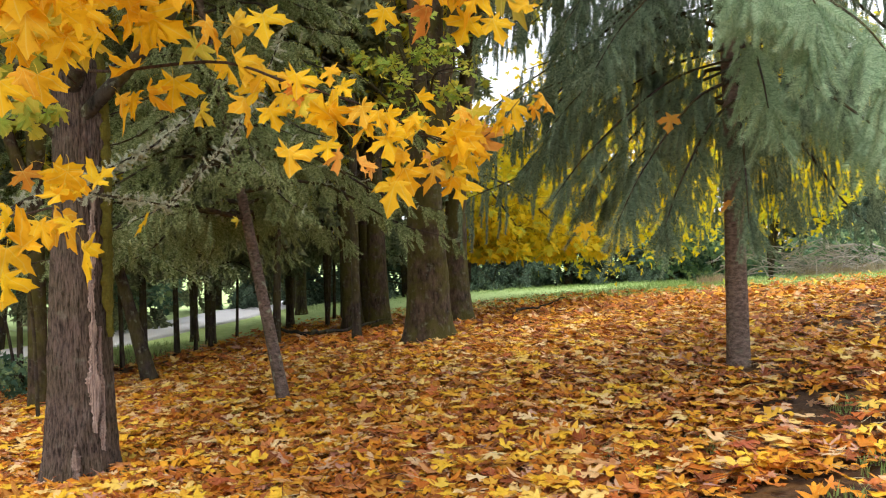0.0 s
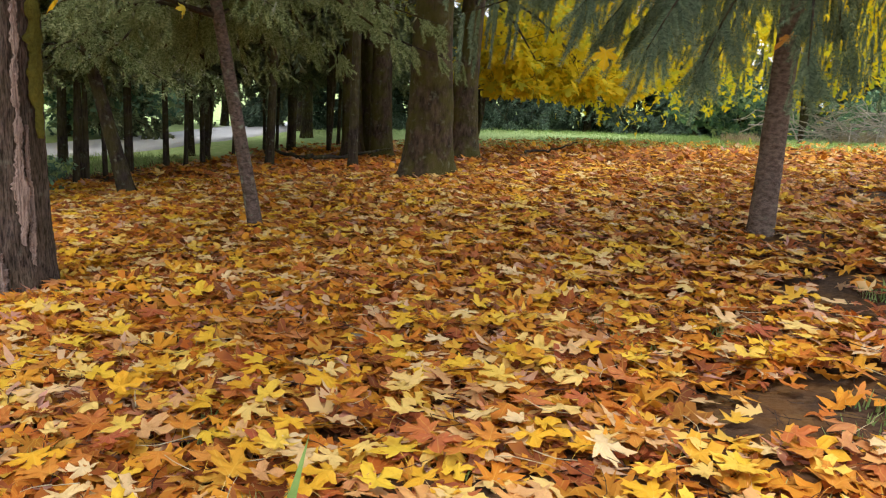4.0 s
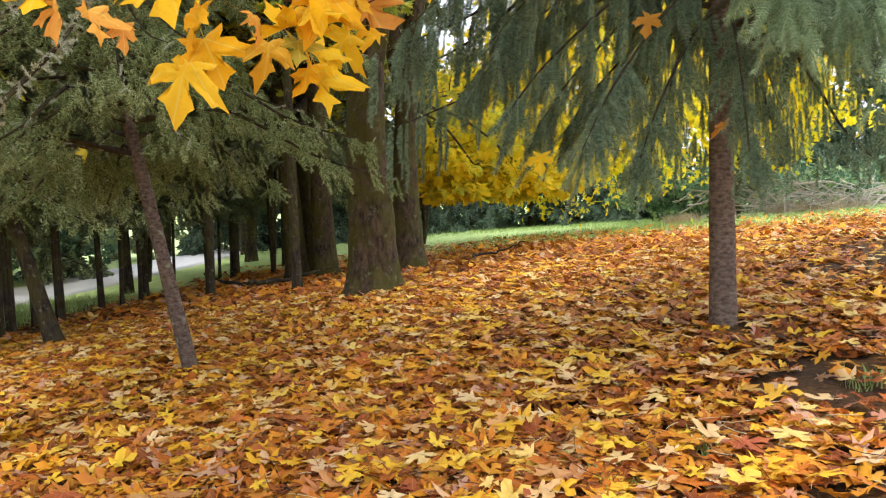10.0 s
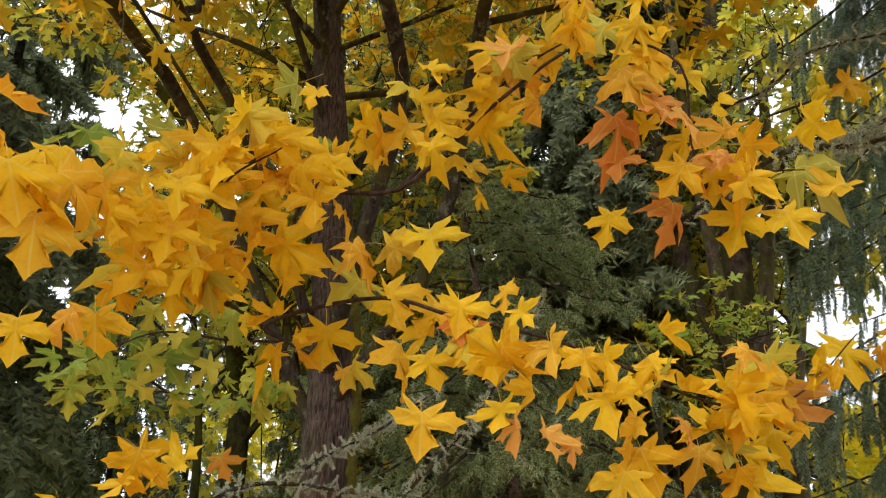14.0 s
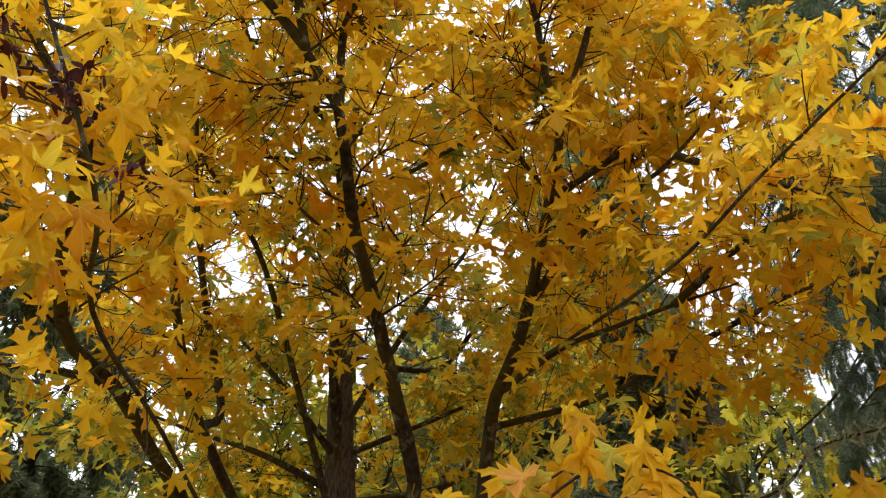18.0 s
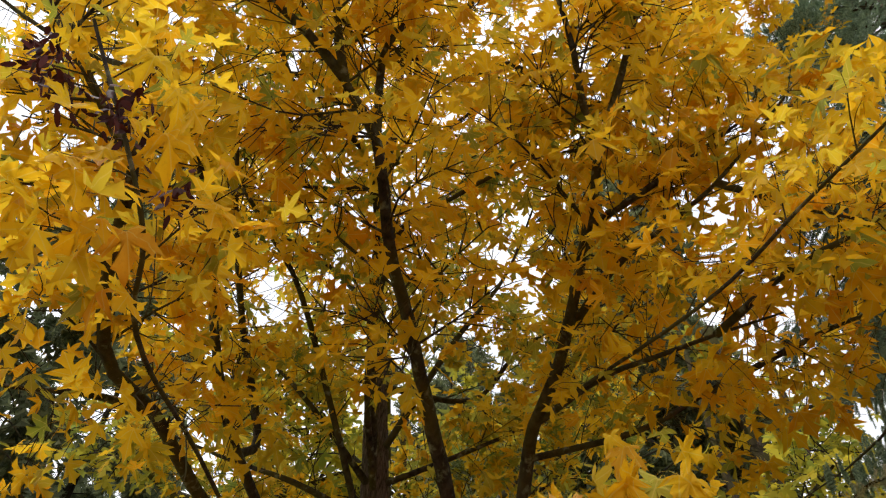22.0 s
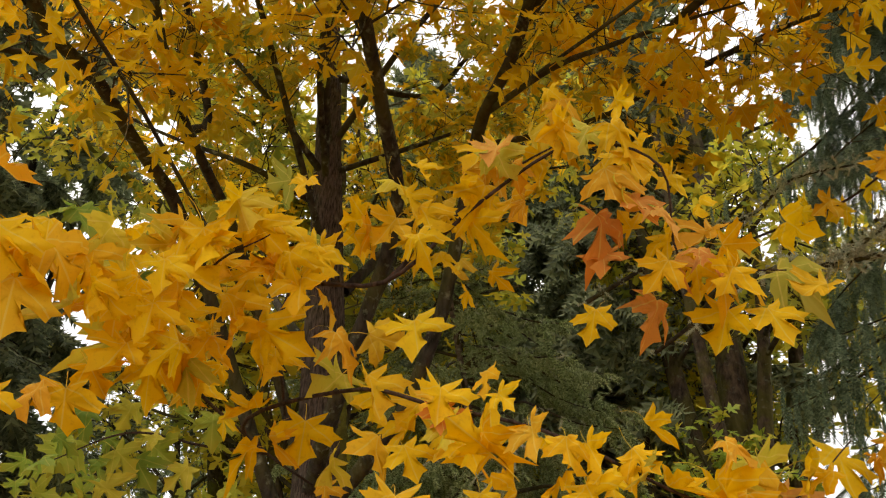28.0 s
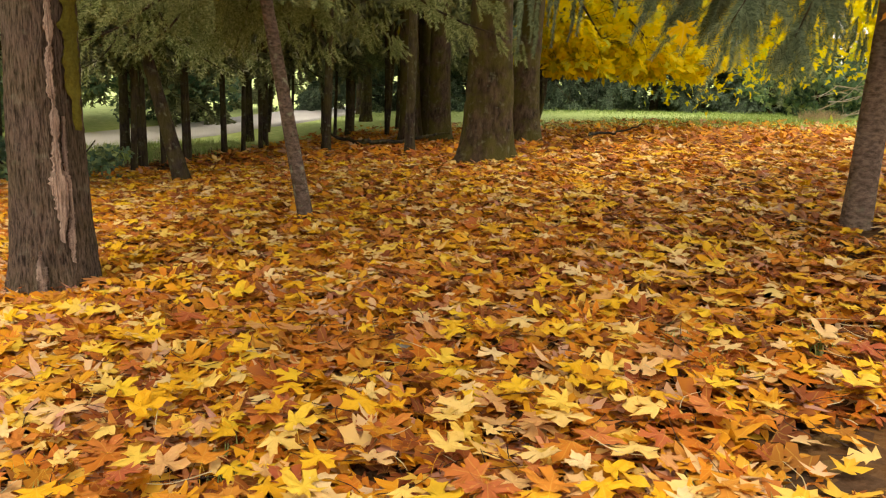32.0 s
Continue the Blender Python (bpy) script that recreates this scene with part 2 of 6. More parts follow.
M_MOSS = surface_material("green_moss", 40, [(0.3, (0.06, 0.055, 0.008)), (0.7, (0.20, 0.18, 0.03))], 0.95, 4, 0.9)
M_MOSS_BARK = bark_material("mossy_bark", (0.018, 0.013, 0.010), (0.115, 0.08, 0.055), 0.7, 1.0, 9, 0.25, (9, 9, 3.5), (0.32, 0.62), (0.075, 0.07, 0.012))
M_DEEP_MOSS = bark_material("moss_covered_bark", (0.016, 0.013, 0.008), (0.085, 0.068, 0.04), 1.0, 1.0, 9, 0.1, (9, 9, 3.5), (0.32, 0.62), (0.085, 0.09, 0.012))
M_LIMB = bark_material("dark_limb_bark", (0.016, 0.013, 0.011), (0.07, 0.058, 0.048), 0.4, 1.4, 10, 0.6)
M_TWIG = bark_material("twig_bark", (0.03, 0.02, 0.016), (0.11, 0.072, 0.055), 0.0, 3.0, 10, 0.0)
M_SPRUCE_BARK = bark_material("spruce_bark", (0.09, 0.063, 0.052), (0.26, 0.19, 0.158), 0.05, 2.0, 7, 0.25, (14, 14, 24))
M_LEAN_BARK = bark_material("lichened_conifer_bark", (0.07, 0.05, 0.042), (0.24, 0.175, 0.15), 0.1, 2.0, 7, 0.85, (14, 14, 24))
M_CONIFER_BARK = bark_material("dark_conifer_bark", (0.018, 0.014, 0.012), (0.075, 0.056, 0.045), 0.35, 2.0, 8, 0.35)
M_SCAR = bark_material("bare_wood_scar", (0.16, 0.11, 0.09), (0.62, 0.46, 0.39), 0.0, 1.0, 30, 0.1, (50, 50, 3.0), (0.36, 0.64))
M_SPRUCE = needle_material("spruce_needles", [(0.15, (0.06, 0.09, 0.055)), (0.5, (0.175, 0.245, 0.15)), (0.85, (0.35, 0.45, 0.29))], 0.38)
M_GREYFIR = needle_material("grey_green_needles", [(0.15, (0.06, 0.08, 0.026)), (0.5, (0.235, 0.30, 0.115)), (0.85, (0.56, 0.62, 0.34))], 0.42)
M_DARKFIR = needle_material("dark_conifer_needles", [(0.15, (0.075, 0.095, 0.05)), (0.6, (0.20, 0.23, 0.12)), (0.9, (0.38, 0.40, 0.2))], 0.45)
M_HEDGE = needle_material("hedge_needles", [(0.15, (0.035, 0.058, 0.038)), (0.6, (0.09, 0.14, 0.09)), (0.9, (0.19, 0.26, 0.17))], 0.25)
M_LICHEN = needle_material("pale_lichen", [(0.2, (0.28, 0.31, 0.21)), (0.8, (0.54, 0.57, 0.43))], 0.1)
M_GRASS = needle_material("grass_blades", [(0.1, (0.172, 0.276, 0.072)), (0.6, (0.322, 0.46, 0.156)), (0.95, (0.552, 0.529, 0.264))], 0.4)
M_DRYGRASS = needle_material("dry_grass", [(0.1, (0.24, 0.17, 0.11)), (0.9, (0.48, 0.38, 0.27))], 0.3)
M_BLOCK = bark_material("brown_timber", (0.03, 0.022, 0.02), (0.20, 0.145, 0.12), 0.0, 1.0, 14, 0.15, (26, 1.0, 26))
M_TIMBER = bark_material("weathered_timber", (0.022, 0.021, 0.021), (0.16, 0.15, 0.14), 0.0, 1.0, 14, 0.1, (1.0, 26, 26))
M_STONE = surface_material("grey_stone", 14, [(0.3, (0.11, 0.10, 0.09)), (0.7, (0.30, 0.27, 0.24))])
M_ROAD = surface_material("worn_asphalt", 60, [(0.3, (0.48, 0.48, 0.49)), (0.7, (0.62, 0.62, 0.64))], 0.85, 0.5)


def ground_material():
    m, nt, out = material("leaf_strewn_soil")
    tc = nt.nodes.new("ShaderNodeTexCoord")
    sep = nt.nodes.new("ShaderNodeSeparateXYZ")
    nt.links.new(tc.outputs["Object"], sep.inputs[0])
    vor = node(nt, "ShaderNodeTexVoronoi", Scale=9.0)
    nt.links.new(tc.outputs["Object"], vor.inputs["Vector"])
    litter = ramp(nt, vor.outputs["Color"], [(0.1, (0.10, 0.045, 0.02)), (0.45, (0.30, 0.13, 0.03)), (0.75, (0.5, 0.24, 0.04)), (1.0, (0.55, 0.34, 0.09))])
    fine = noise_fac(nt, 34, 5, tc.outputs["Object"])
    soil = ramp(nt, fine, [(0.3, (0.022, 0.014, 0.010)), (0.7, (0.085, 0.055, 0.038))])
    near = mix_rgb(nt, ramp(nt, noise_fac(nt, 1.4, 4, tc.outputs["Object"]), [(0.4, (0.03, 0.03, 0.03)), (0.65, (0.3, 0.3, 0.3))]), soil, litter)
    grass = ramp(nt, noise_fac(nt, 5, 6, tc.outputs["Object"]), [(0.3, (0.28, 0.39, 0.14)), (0.55, (0.42, 0.54, 0.22)), (0.75, (0.58, 0.56, 0.30))])
    edge = math_node(nt, "ADD", sep.outputs[1], math_node(nt, "MULTIPLY", noise_fac(nt, 0.45, 4, tc.outputs["Object"]), 5.0))
    far = math_node(nt, "ADD", edge, math_node(nt, "MULTIPLY", math_node(nt, "MAXIMUM", sep.outputs[0], 0.0), 0.5))
    f = ramp(nt, math_node(nt, "MULTIPLY", far, 0.02), [(0.40, (0, 0, 0)), (0.47, (1, 1, 1))])
    left = ramp(nt, math_node(nt, "MULTIPLY", math_node(nt, "ADD", math_node(nt, "MULTIPLY", sep.outputs[0], -1.0), math_node(nt, "MULTIPLY", noise_fac(nt, 0.7, 4, tc.outputs["Object"]), 2.5)), 0.1), [(0.98, (0, 0, 0)), (1.12, (1, 1, 1))])
    col = mix_rgb(nt, math_node(nt, "MAXIMUM", f, left), near, grass)
    b = nt.nodes.new("ShaderNodeBsdfPrincipled")
    b.inputs["Roughness"].default_value = 0.95
    b.inputs["Specular IOR Level"].default_value = 0.1
    nt.links.new(col, b.inputs["Base Color"])
    bp = node(nt, "ShaderNodeBump", Strength=0.5, Distance=0.03)
    nt.links.new(fine, bp.inputs["Height"])
    nt.links.new(bp.outputs[0], b.inputs["Normal"])
    nt.links.new(b.outputs[0], out.inputs["Surface"])
    return m


M_GROUND = ground_material()


# ---- mesh helpers ----
def make_mesh(name, verts, faces, mat, uv=None, smooth=True):
    """verts (n,3), faces (m,3) or (m,4) arrays, uv one pair for each vertex."""
    verts, faces = np.asarray(verts, np.float32), np.asarray(faces, np.int32)
    me = bpy.data.meshes.new(name)
    k = faces.shape[1]
    me.vertices.add(len(verts))
    me.vertices.foreach_set("co", verts.ravel())
    me.loops.add(faces.size)
    me.loops.foreach_set("vertex_index", faces.ravel())
    me.polygons.add(len(faces))
    me.polygons.foreach_set("loop_start", np.arange(0, faces.size, k, dtype=np.int32))
    if smooth:
        me.polygons.foreach_set("use_smooth", np.ones(len(faces), bool))
    if uv is not None:
        layer = me.uv_layers.new(name="UVMap")
        layer.data.foreach_set("uv", np.asarray(uv, np.float32)[faces.ravel()].ravel())
    me.update()
    me.validate()
    me.materials.append(mat)
    return me


def part(name, me, parent, label=""):
    ob = new(name, me)
    ob.parent = parent
    return tagged(ob, label) if label else ob


def thing(name, x, y, z, label, category, group="", kind=""):
    ob = new(name)
    ob.location = (x, y, z)
    ob.empty_display_size = 0.2
    return tagged(ob, label, category, group, kind)


def unit(v):
    v = np.asarray(v, float)
    return v / (np.linalg.norm(v, axis=-1, keepdims=True) + 1e-9)


def spline(points, n):
    """A smooth line of n points through the given points."""
    p = np.asarray(points, float)
    p = np.vstack([2 * p[0] - p[1], p, 2 * p[-1] - p[-2]])
    out = []
    for u in np.linspace(0, len(p) - 3 - 1e-6, n):
        i = int(u)
        f = u - i
        a, b, c, d = p[i:i + 4]
        out.append(0.5 * (2 * b + (c - a) * f + (2 * a - 5 * b + 4 * c - d) * f * f + (3 * b - a - 3 * c + d) * f ** 3))
    return np.array(out)


def tube(points, r0, r1, sides=8, rough=0.0, flare=0.0, power=1.0):
    """A tapered round limb along points; rough: uneven radius; flare: root swelling at its start."""
    p = np.asarray(points, float)
    n = len(p)
    tan = unit(np.gradient(p, axis=0))
    ref = np.array([0.31, 0.95, 0.05]) if abs(tan[:, 2]).mean() > 0.6 else np.array([0.05, 0.1, 1.0])
    u = unit(np.cross(tan, ref))
    v = np.cross(tan, u)
    f = np.linspace(0, 1, n)
    rad = r0 + (r1 - r0) * f ** power
    if flare:
        length = np.linalg.norm(np.diff(p, axis=0), axis=1).sum()
        rad = rad * (1 + flare * np.exp(-f * length / 0.45))
    a = np.linspace(0, 2 * np.pi, sides, endpoint=False)
    ring = np.cos(a)[None, :, None] * u[:, None] + np.sin(a)[None, :, None] * v[:, None]
    wob = np.ones((n, sides))
    if rough:
        ph = rng.uniform(0, 6.28, 6)
        for k in range(2, 6):
            wob += rough * 0.6 / k ** 0.5 * np.sin(k * a[None] + ph[k - 2] + 2.2 * f[:, None] * (k - 1))
        wob += rng.normal(0, rough * 0.25, (n, sides))
        if flare:
            wob += (flare * 0.7 * np.exp(-f * length / 0.3))[:, None] * np.cos(5 * a + ph[4])[None]
    verts = (p[:, None] + ring * (rad[:, None] * wob)[..., None]).reshape(-1, 3)
    i, j = np.meshgrid(np.arange(n - 1), np.arange(sides), indexing="ij")
    q = np.stack([i * sides + j, i * sides + (j + 1) % sides, (i + 1) * sides + (j + 1) % sides, (i + 1) * sides + j], -1).reshape(-1, 4)
    return verts, q


def join(parts):
    vs, fs, k = [], [], 0
    for v, f in parts:
        vs.append(v)
        fs.append(f + k)
        k += len(v)
    return np.vstack(vs), np.vstack(fs)


OVAL = np.array([(0, 0), (0.22, 0.15), (0.34, 0.4), (0.28, 0.7), (0.12, 0.92), (0, 1), (-0.12, 0.92), (-0.28, 0.7), (-0.34, 0.4), (-0.22, 0.15)])

# five-lobed leaf: half of its outline, from the stalk to the tip
HALF = np.array([(0.0, 0.02), (0.10, -0.05), (0.25, -0.10), (0.44, -0.16), (0.38, -0.03), (0.26, 0.07), (0.42, 0.12), (0.54, 0.17), (0.56, 0.26), (0.76, 0.40), (0.60, 0.42), (0.54, 0.52), (0.40, 0.46), (0.28, 0.43),
                 (0.15, 0.37), (0.17, 0.50), (0.20, 0.62), (0.34, 0.74), (0.20, 0.79), (0.12, 0.88), (0.0, 1.04)])
HALF_STAR = np.array([(0.0, 0.02), (0.22, -0.08), (0.43, -0.15), (0.25, 0.07), (0.48, 0.18), (0.76, 0.41), (0.40, 0.43), (0.13, 0.34), (0.19, 0.56), (0.32, 0.73), (0.13, 0.84), (0.0, 1.03)])
HALF_LOW = np.array([(0.0, 0.02), (0.40, -0.13), (0.24, 0.08), (0.74, 0.40), (0.14, 0.36), (0.29, 0.72), (0.0, 1.02)])
OUTLINE, OUTLINE_STAR, OUTLINE_LOW = [np.vstack([h, h[-2:0:-1] * (-1, 1)]) for h in (HALF, HALF_STAR, HALF_LOW)]


def leaf_template(outline, droop=0.25, fold=0.18, twist=0.0, stalk=True, rings=1, crumple=0.03, skew=0.0):
    """A lobed blade bent along its ribs, with a thin curved stalk; the leaf lies in xy, its tip along +y."""
    n = len(outline)
    outline = outline * (1 + skew * np.sin(3 * outline[:, :1] + 4 * outline[:, 1:] + 20 * skew)) + np.column_stack([skew * outline[:, 1] ** 2, np.zeros(n)])
    mid = np.array([(0, 0.24)])
    loops = [mid + (outline - mid) * f for f in ((1.0,) if rings == 1 else (1.0, 0.55))]
    xy = np.vstack(loops + [mid])
    z = fold * np.abs(xy[:, 0]) - droop * (xy[:, 1] ** 2) * 0.6 - droop * xy[:, 0] ** 2 * 0.8 + twist * xy[:, 0] * xy[:, 1]
    z += crumple * (np.sin(9 * xy[:, 0] + 5 * xy[:, 1] + 9 * twist) + np.sin(7 * xy[:, 1] - 11 * xy[:, 0] + 5 * droop))
    v = np.column_stack([xy, z])
    c = len(xy) - 1
    f = []
    for i in range(n):
        j = (i + 1) % n
        if rings == 1:
            f.append((c, i, j))
        else:
            f += [(n + i, i, j), (n + i, j, n + j), (c, n + i, n + j)]
    uv = xy.copy()
    if stalk:
        w = 0.007
        s = np.array([(-w, 0.03, 0), (w, 0.03, 0), (w, -0.22, -0.06), (-w, -0.22, -0.06), (w, -0.40, -0.22), (-w, -0.40, -0.22), (w, -0.48, -0.45), (-w, -0.48, -0.45)])
        k = len(v)
        v = np.vstack([v, s])
        uv = np.vstack([uv, np.zeros((8, 2))])
        f += [(k, k + 1, k + 2), (k, k + 2, k + 3), (k + 3, k + 2, k + 4), (k + 3, k + 4, k + 5), (k + 5, k + 4, k + 6), (k + 5, k + 6, k + 7)]
    return v, np.array(f), uv


LEAF_SHAPES = [leaf_template(OUTLINE, d, f, t, True, 2, c, k) for d, f, t, c, k in ((0.30, 0.20, 0.1, 0.03, 0.05), (0.7, 0.40, -0.25, 0.05, -0.12), (0.15, 0.50, 0.3, 0.04, 0.14), (1.0, 0.15, 0.2, 0.06, -0.05), (-0.3, 0.3, -0.3, 0.05, 0.1), (0.5, -0.25, 0.35, 0.05, -0.15), (0.2, 0.8, 0.0, 0.04, 0.04), (1.4, 0.5, -0.1, 0.05, 0.12))]
LEAF_CROWN = [leaf_template(OUTLINE_STAR, d, f, t, True, 1, 0.05, k) for d, f, t, k in ((0.35, 0.25, 0.1, 0.1), (0.8, 0.45, -0.25, -0.12), (0.15, 0.7, 0.3, 0.05), (1.2, 0.15, 0.2, -0.05))]
LEAF_BARE = [leaf_template(OUTLINE_STAR, d, f, t, False, 1, c, k) for d, f, t, c, k in ((0.1, 0.1, 0.1, 0.03, 0.1), (0.3, -0.12, -0.15, 0.05, -0.1), (-0.25, 0.2, 0.15, 0.04, 0.15), (0.2, 0.35, 0.25, 0.05, -0.15), (-0.4, -0.2, -0.2, 0.05, 0.05))]
LEAF_FLAT = [leaf_template(OUTLINE, d, f, t, True, 2, c, k) for d, f, t, c, k in ((0.08, 0.05, 0.05, 0.03, 0.1), (-0.12, 0.12, -0.1, 0.035, -0.1), (0.2, -0.08, 0.12, 0.03, 0.12), (0.1, 0.2, -0.15, 0.04, -0.05))]
LEAF_DETAIL = [leaf_template(OUTLINE, d, f, t, False, 2, c, k) for d, f, t, c, k in ((0.2, 0.1, 0.1, 0.05, 0.1), (0.6, -0.3, -0.3, 0.07, -0.12), (-0.5, 0.35, 0.25, 0.06, 0.15), (0.3, 0.45, 0.3, 0.05, -0.1), (-0.6, -0.3, -0.3, 0.07, 0.05))]
LEAF_LOW = [leaf_template(OUTLINE_LOW, d, f, t, False) for d, f, t in ((0.2, 0.15, 0.1), (0.5, 0.3, -0.2), (-0.4, -0.2, 0.3))]


def leaf_frames(tip, normal):
    y = unit(tip)
    x = unit(np.cross(y, normal))
    z = np.cross(x, y)
    return np.stack([x, y, z], -1)


def leaf_cloud(name, pos, tip, normal, size, mat, shapes):
    """Many leaves joined into one mesh."""
    frames = leaf_frames(tip, normal)
    which = rng.integers(0, len(shapes), len(pos))
    vs, fs, us, k = [], [], [], 0
    for s, (v, f, uv) in enumerate(shapes):
        idx = np.nonzero(which == s)[0]
        if not len(idx):
            continue
        sc = np.ones((len(idx), 1, 3))
        sc[:, 0, 0] = rng.uniform(0.8, 1.15, len(idx))
        sc[:, 0, 2] = rng.uniform(0.4, 1.5, len(idx))
        w = np.einsum("nij,nkj->nki", frames[idx], v[None] * sc) * size[idx, None, None] + pos[idx, None]
        vs.append(w.reshape(-1, 3))
        fs.append((f[None] + (np.arange(len(idx)) * len(v))[:, None, None]).reshape(-1, 3) + k)
        us.append(np.tile(uv, (len(idx), 1)))
        k += len(idx) * len(v)
    return make_mesh(name, np.vstack(vs), np.vstack(fs), mat, np.vstack(us))


def smoothstep(a, b, v):
    u = np.clip((np.asarray(v, float) - a) / (b - a), 0, 1)
    return u * u * (3 - 2 * u)


def height(x, y):
    """The lie of the land: rising to the east, falling to the road in the west and gently away to the north."""
    x, y = np.asarray(x, float), np.asarray(y, float)
    slope = 0.105 - 0.055 * smoothstep(12, 40, y)
    sx = np.where(x < 3, x, 3 + (x - 3) * 0.6)
    sx = np.clip(sx, -11.5, 45)
    z = 0.09 + slope * sx - 0.034 * np.clip(y - 13, 0, 60) * smoothstep(10, 20, y)
    return z


# ---- ground ----
def build_ground():
    def axis(lo, hi, fine_lo, fine_hi, fine, growth):
        a = list(np.arange(fine_lo, fine_hi, fine))
        s = fine
        while a[-1] < hi:
            s *= growth
            a.append(a[-1] + s)
        s = fine
        while a[0] > lo:
            s *= growth
            a.insert(0, a[0] - s)
        return np.array(a)
    xs, ys = axis(-900, 900, -9, 9, 0.15, 1.12), axis(-600, 1500, -1, 20, 0.15, 1.12)
    X, Y = np.meshgrid(xs, ys, indexing="ij")
    Z = height(X, Y)
    near = smoothstep(30, 12, np.hypot(X, Y - 6))
    for k in range(6):
        a, ph, fq = rng.uniform(0, 6.28), rng.uniform(0, 6.28), 1.3 * 1.6 ** k
        Z += near * 0.02 / 1.35 ** k * np.sin((X * np.cos(a) + Y * np.sin(a)) * fq + ph)
    n, m = X.shape
    v = np.stack([X, Y, Z], -1).reshape(-1, 3)
    i, j = np.meshgrid(np.arange(n - 1), np.arange(m - 1), indexing="ij")
    f = np.stack([i * m + j, (i + 1) * m + j, (i + 1) * m + j + 1, i * m + j + 1], -1).reshape(-1, 4)
    tagged(new("ground", make_mesh("ground", v, f, M_GROUND)), "sloping soil and grass strewn with fallen autumn leaves", "ground", kind="structure")


build_ground()


def build_road():
    line = spline([(-20, 6), (-15.5, 13), (-12.6, 18), (-10.5, 24), (-9, 34), (-8.5, 60)], 60)
    t = unit(np.gradient(line, axis=0))
    nrm = np.column_stack([t[:, 1], -t[:, 0]])
    cols = []
    for off in (-2.6, -2.55, -0.9, 0.9, 1.55, 1.6):
        p = line + nrm * off
        h = height(p[:, 0], p[:, 1]) + (0.05 if abs(off) < 2.56 and off < 1.58 else -0.1)
        cols.append(np.column_stack([p, h]))
    v = np.stack(cols, 1).reshape(-1, 3)
    k = len(cols)
    i, j = np.meshgrid(np.arange(len(line) - 1), np.arange(k - 1), indexing="ij")
    f = np.stack([i * k + j, i * k + j + 1, (i + 1) * k + j + 1, (i + 1) * k + j], -1).reshape(-1, 4)
    tagged(new("road", make_mesh("road", v, f, M_ROAD)), "narrow grey asphalt road behind the row of conifers", "road", kind="structure")


build_road()


# ---- conifer foliage ----
def sprig_mesh(n, width, needle, rows=3):
    """A twig of unit length along +y with needles set round it."""
    vs, fs = [(-0.012, 0, 0), (0.012, 0, 0), (0, 1, 0)], [(0, 1, 2)]
    for i in range(n):
        y = (i + 0.3) / n
        for s in range(rows):
            a = s * 6.283 / rows + i * 1.2
            k = len(vs)
            vs += [(0, y - width, 0), (0, y + width, 0), (np.cos(a) * needle, y + needle * 0.8, np.sin(a) * needle)]
            fs.append((k, k + 1, k + 2))
    return np.array(vs, float), np.array(fs)


SPRIG = sprig_mesh(9, 0.075, 0.20)
SPRIG_FINE = sprig_mesh(16, 0.034, 0.14)
SPRIG_HANG = sprig_mesh(14, 0.035, 0.12)


def sprig_cloud(name, pos, tip, size, mat, shape):
    frames = leaf_frames(tip, rng.normal(size=(len(pos), 3)))
    v, f = shape
    w = np.einsum("nij,kj->nki", frames, v) * size[:, None, None] + pos[:, None]
    return make_mesh(name, w.reshape(-1, 3), (f[None] + (np.arange(len(pos)) * len(v))[:, None, None]).reshape(-1, 3), mat, smooth=False)


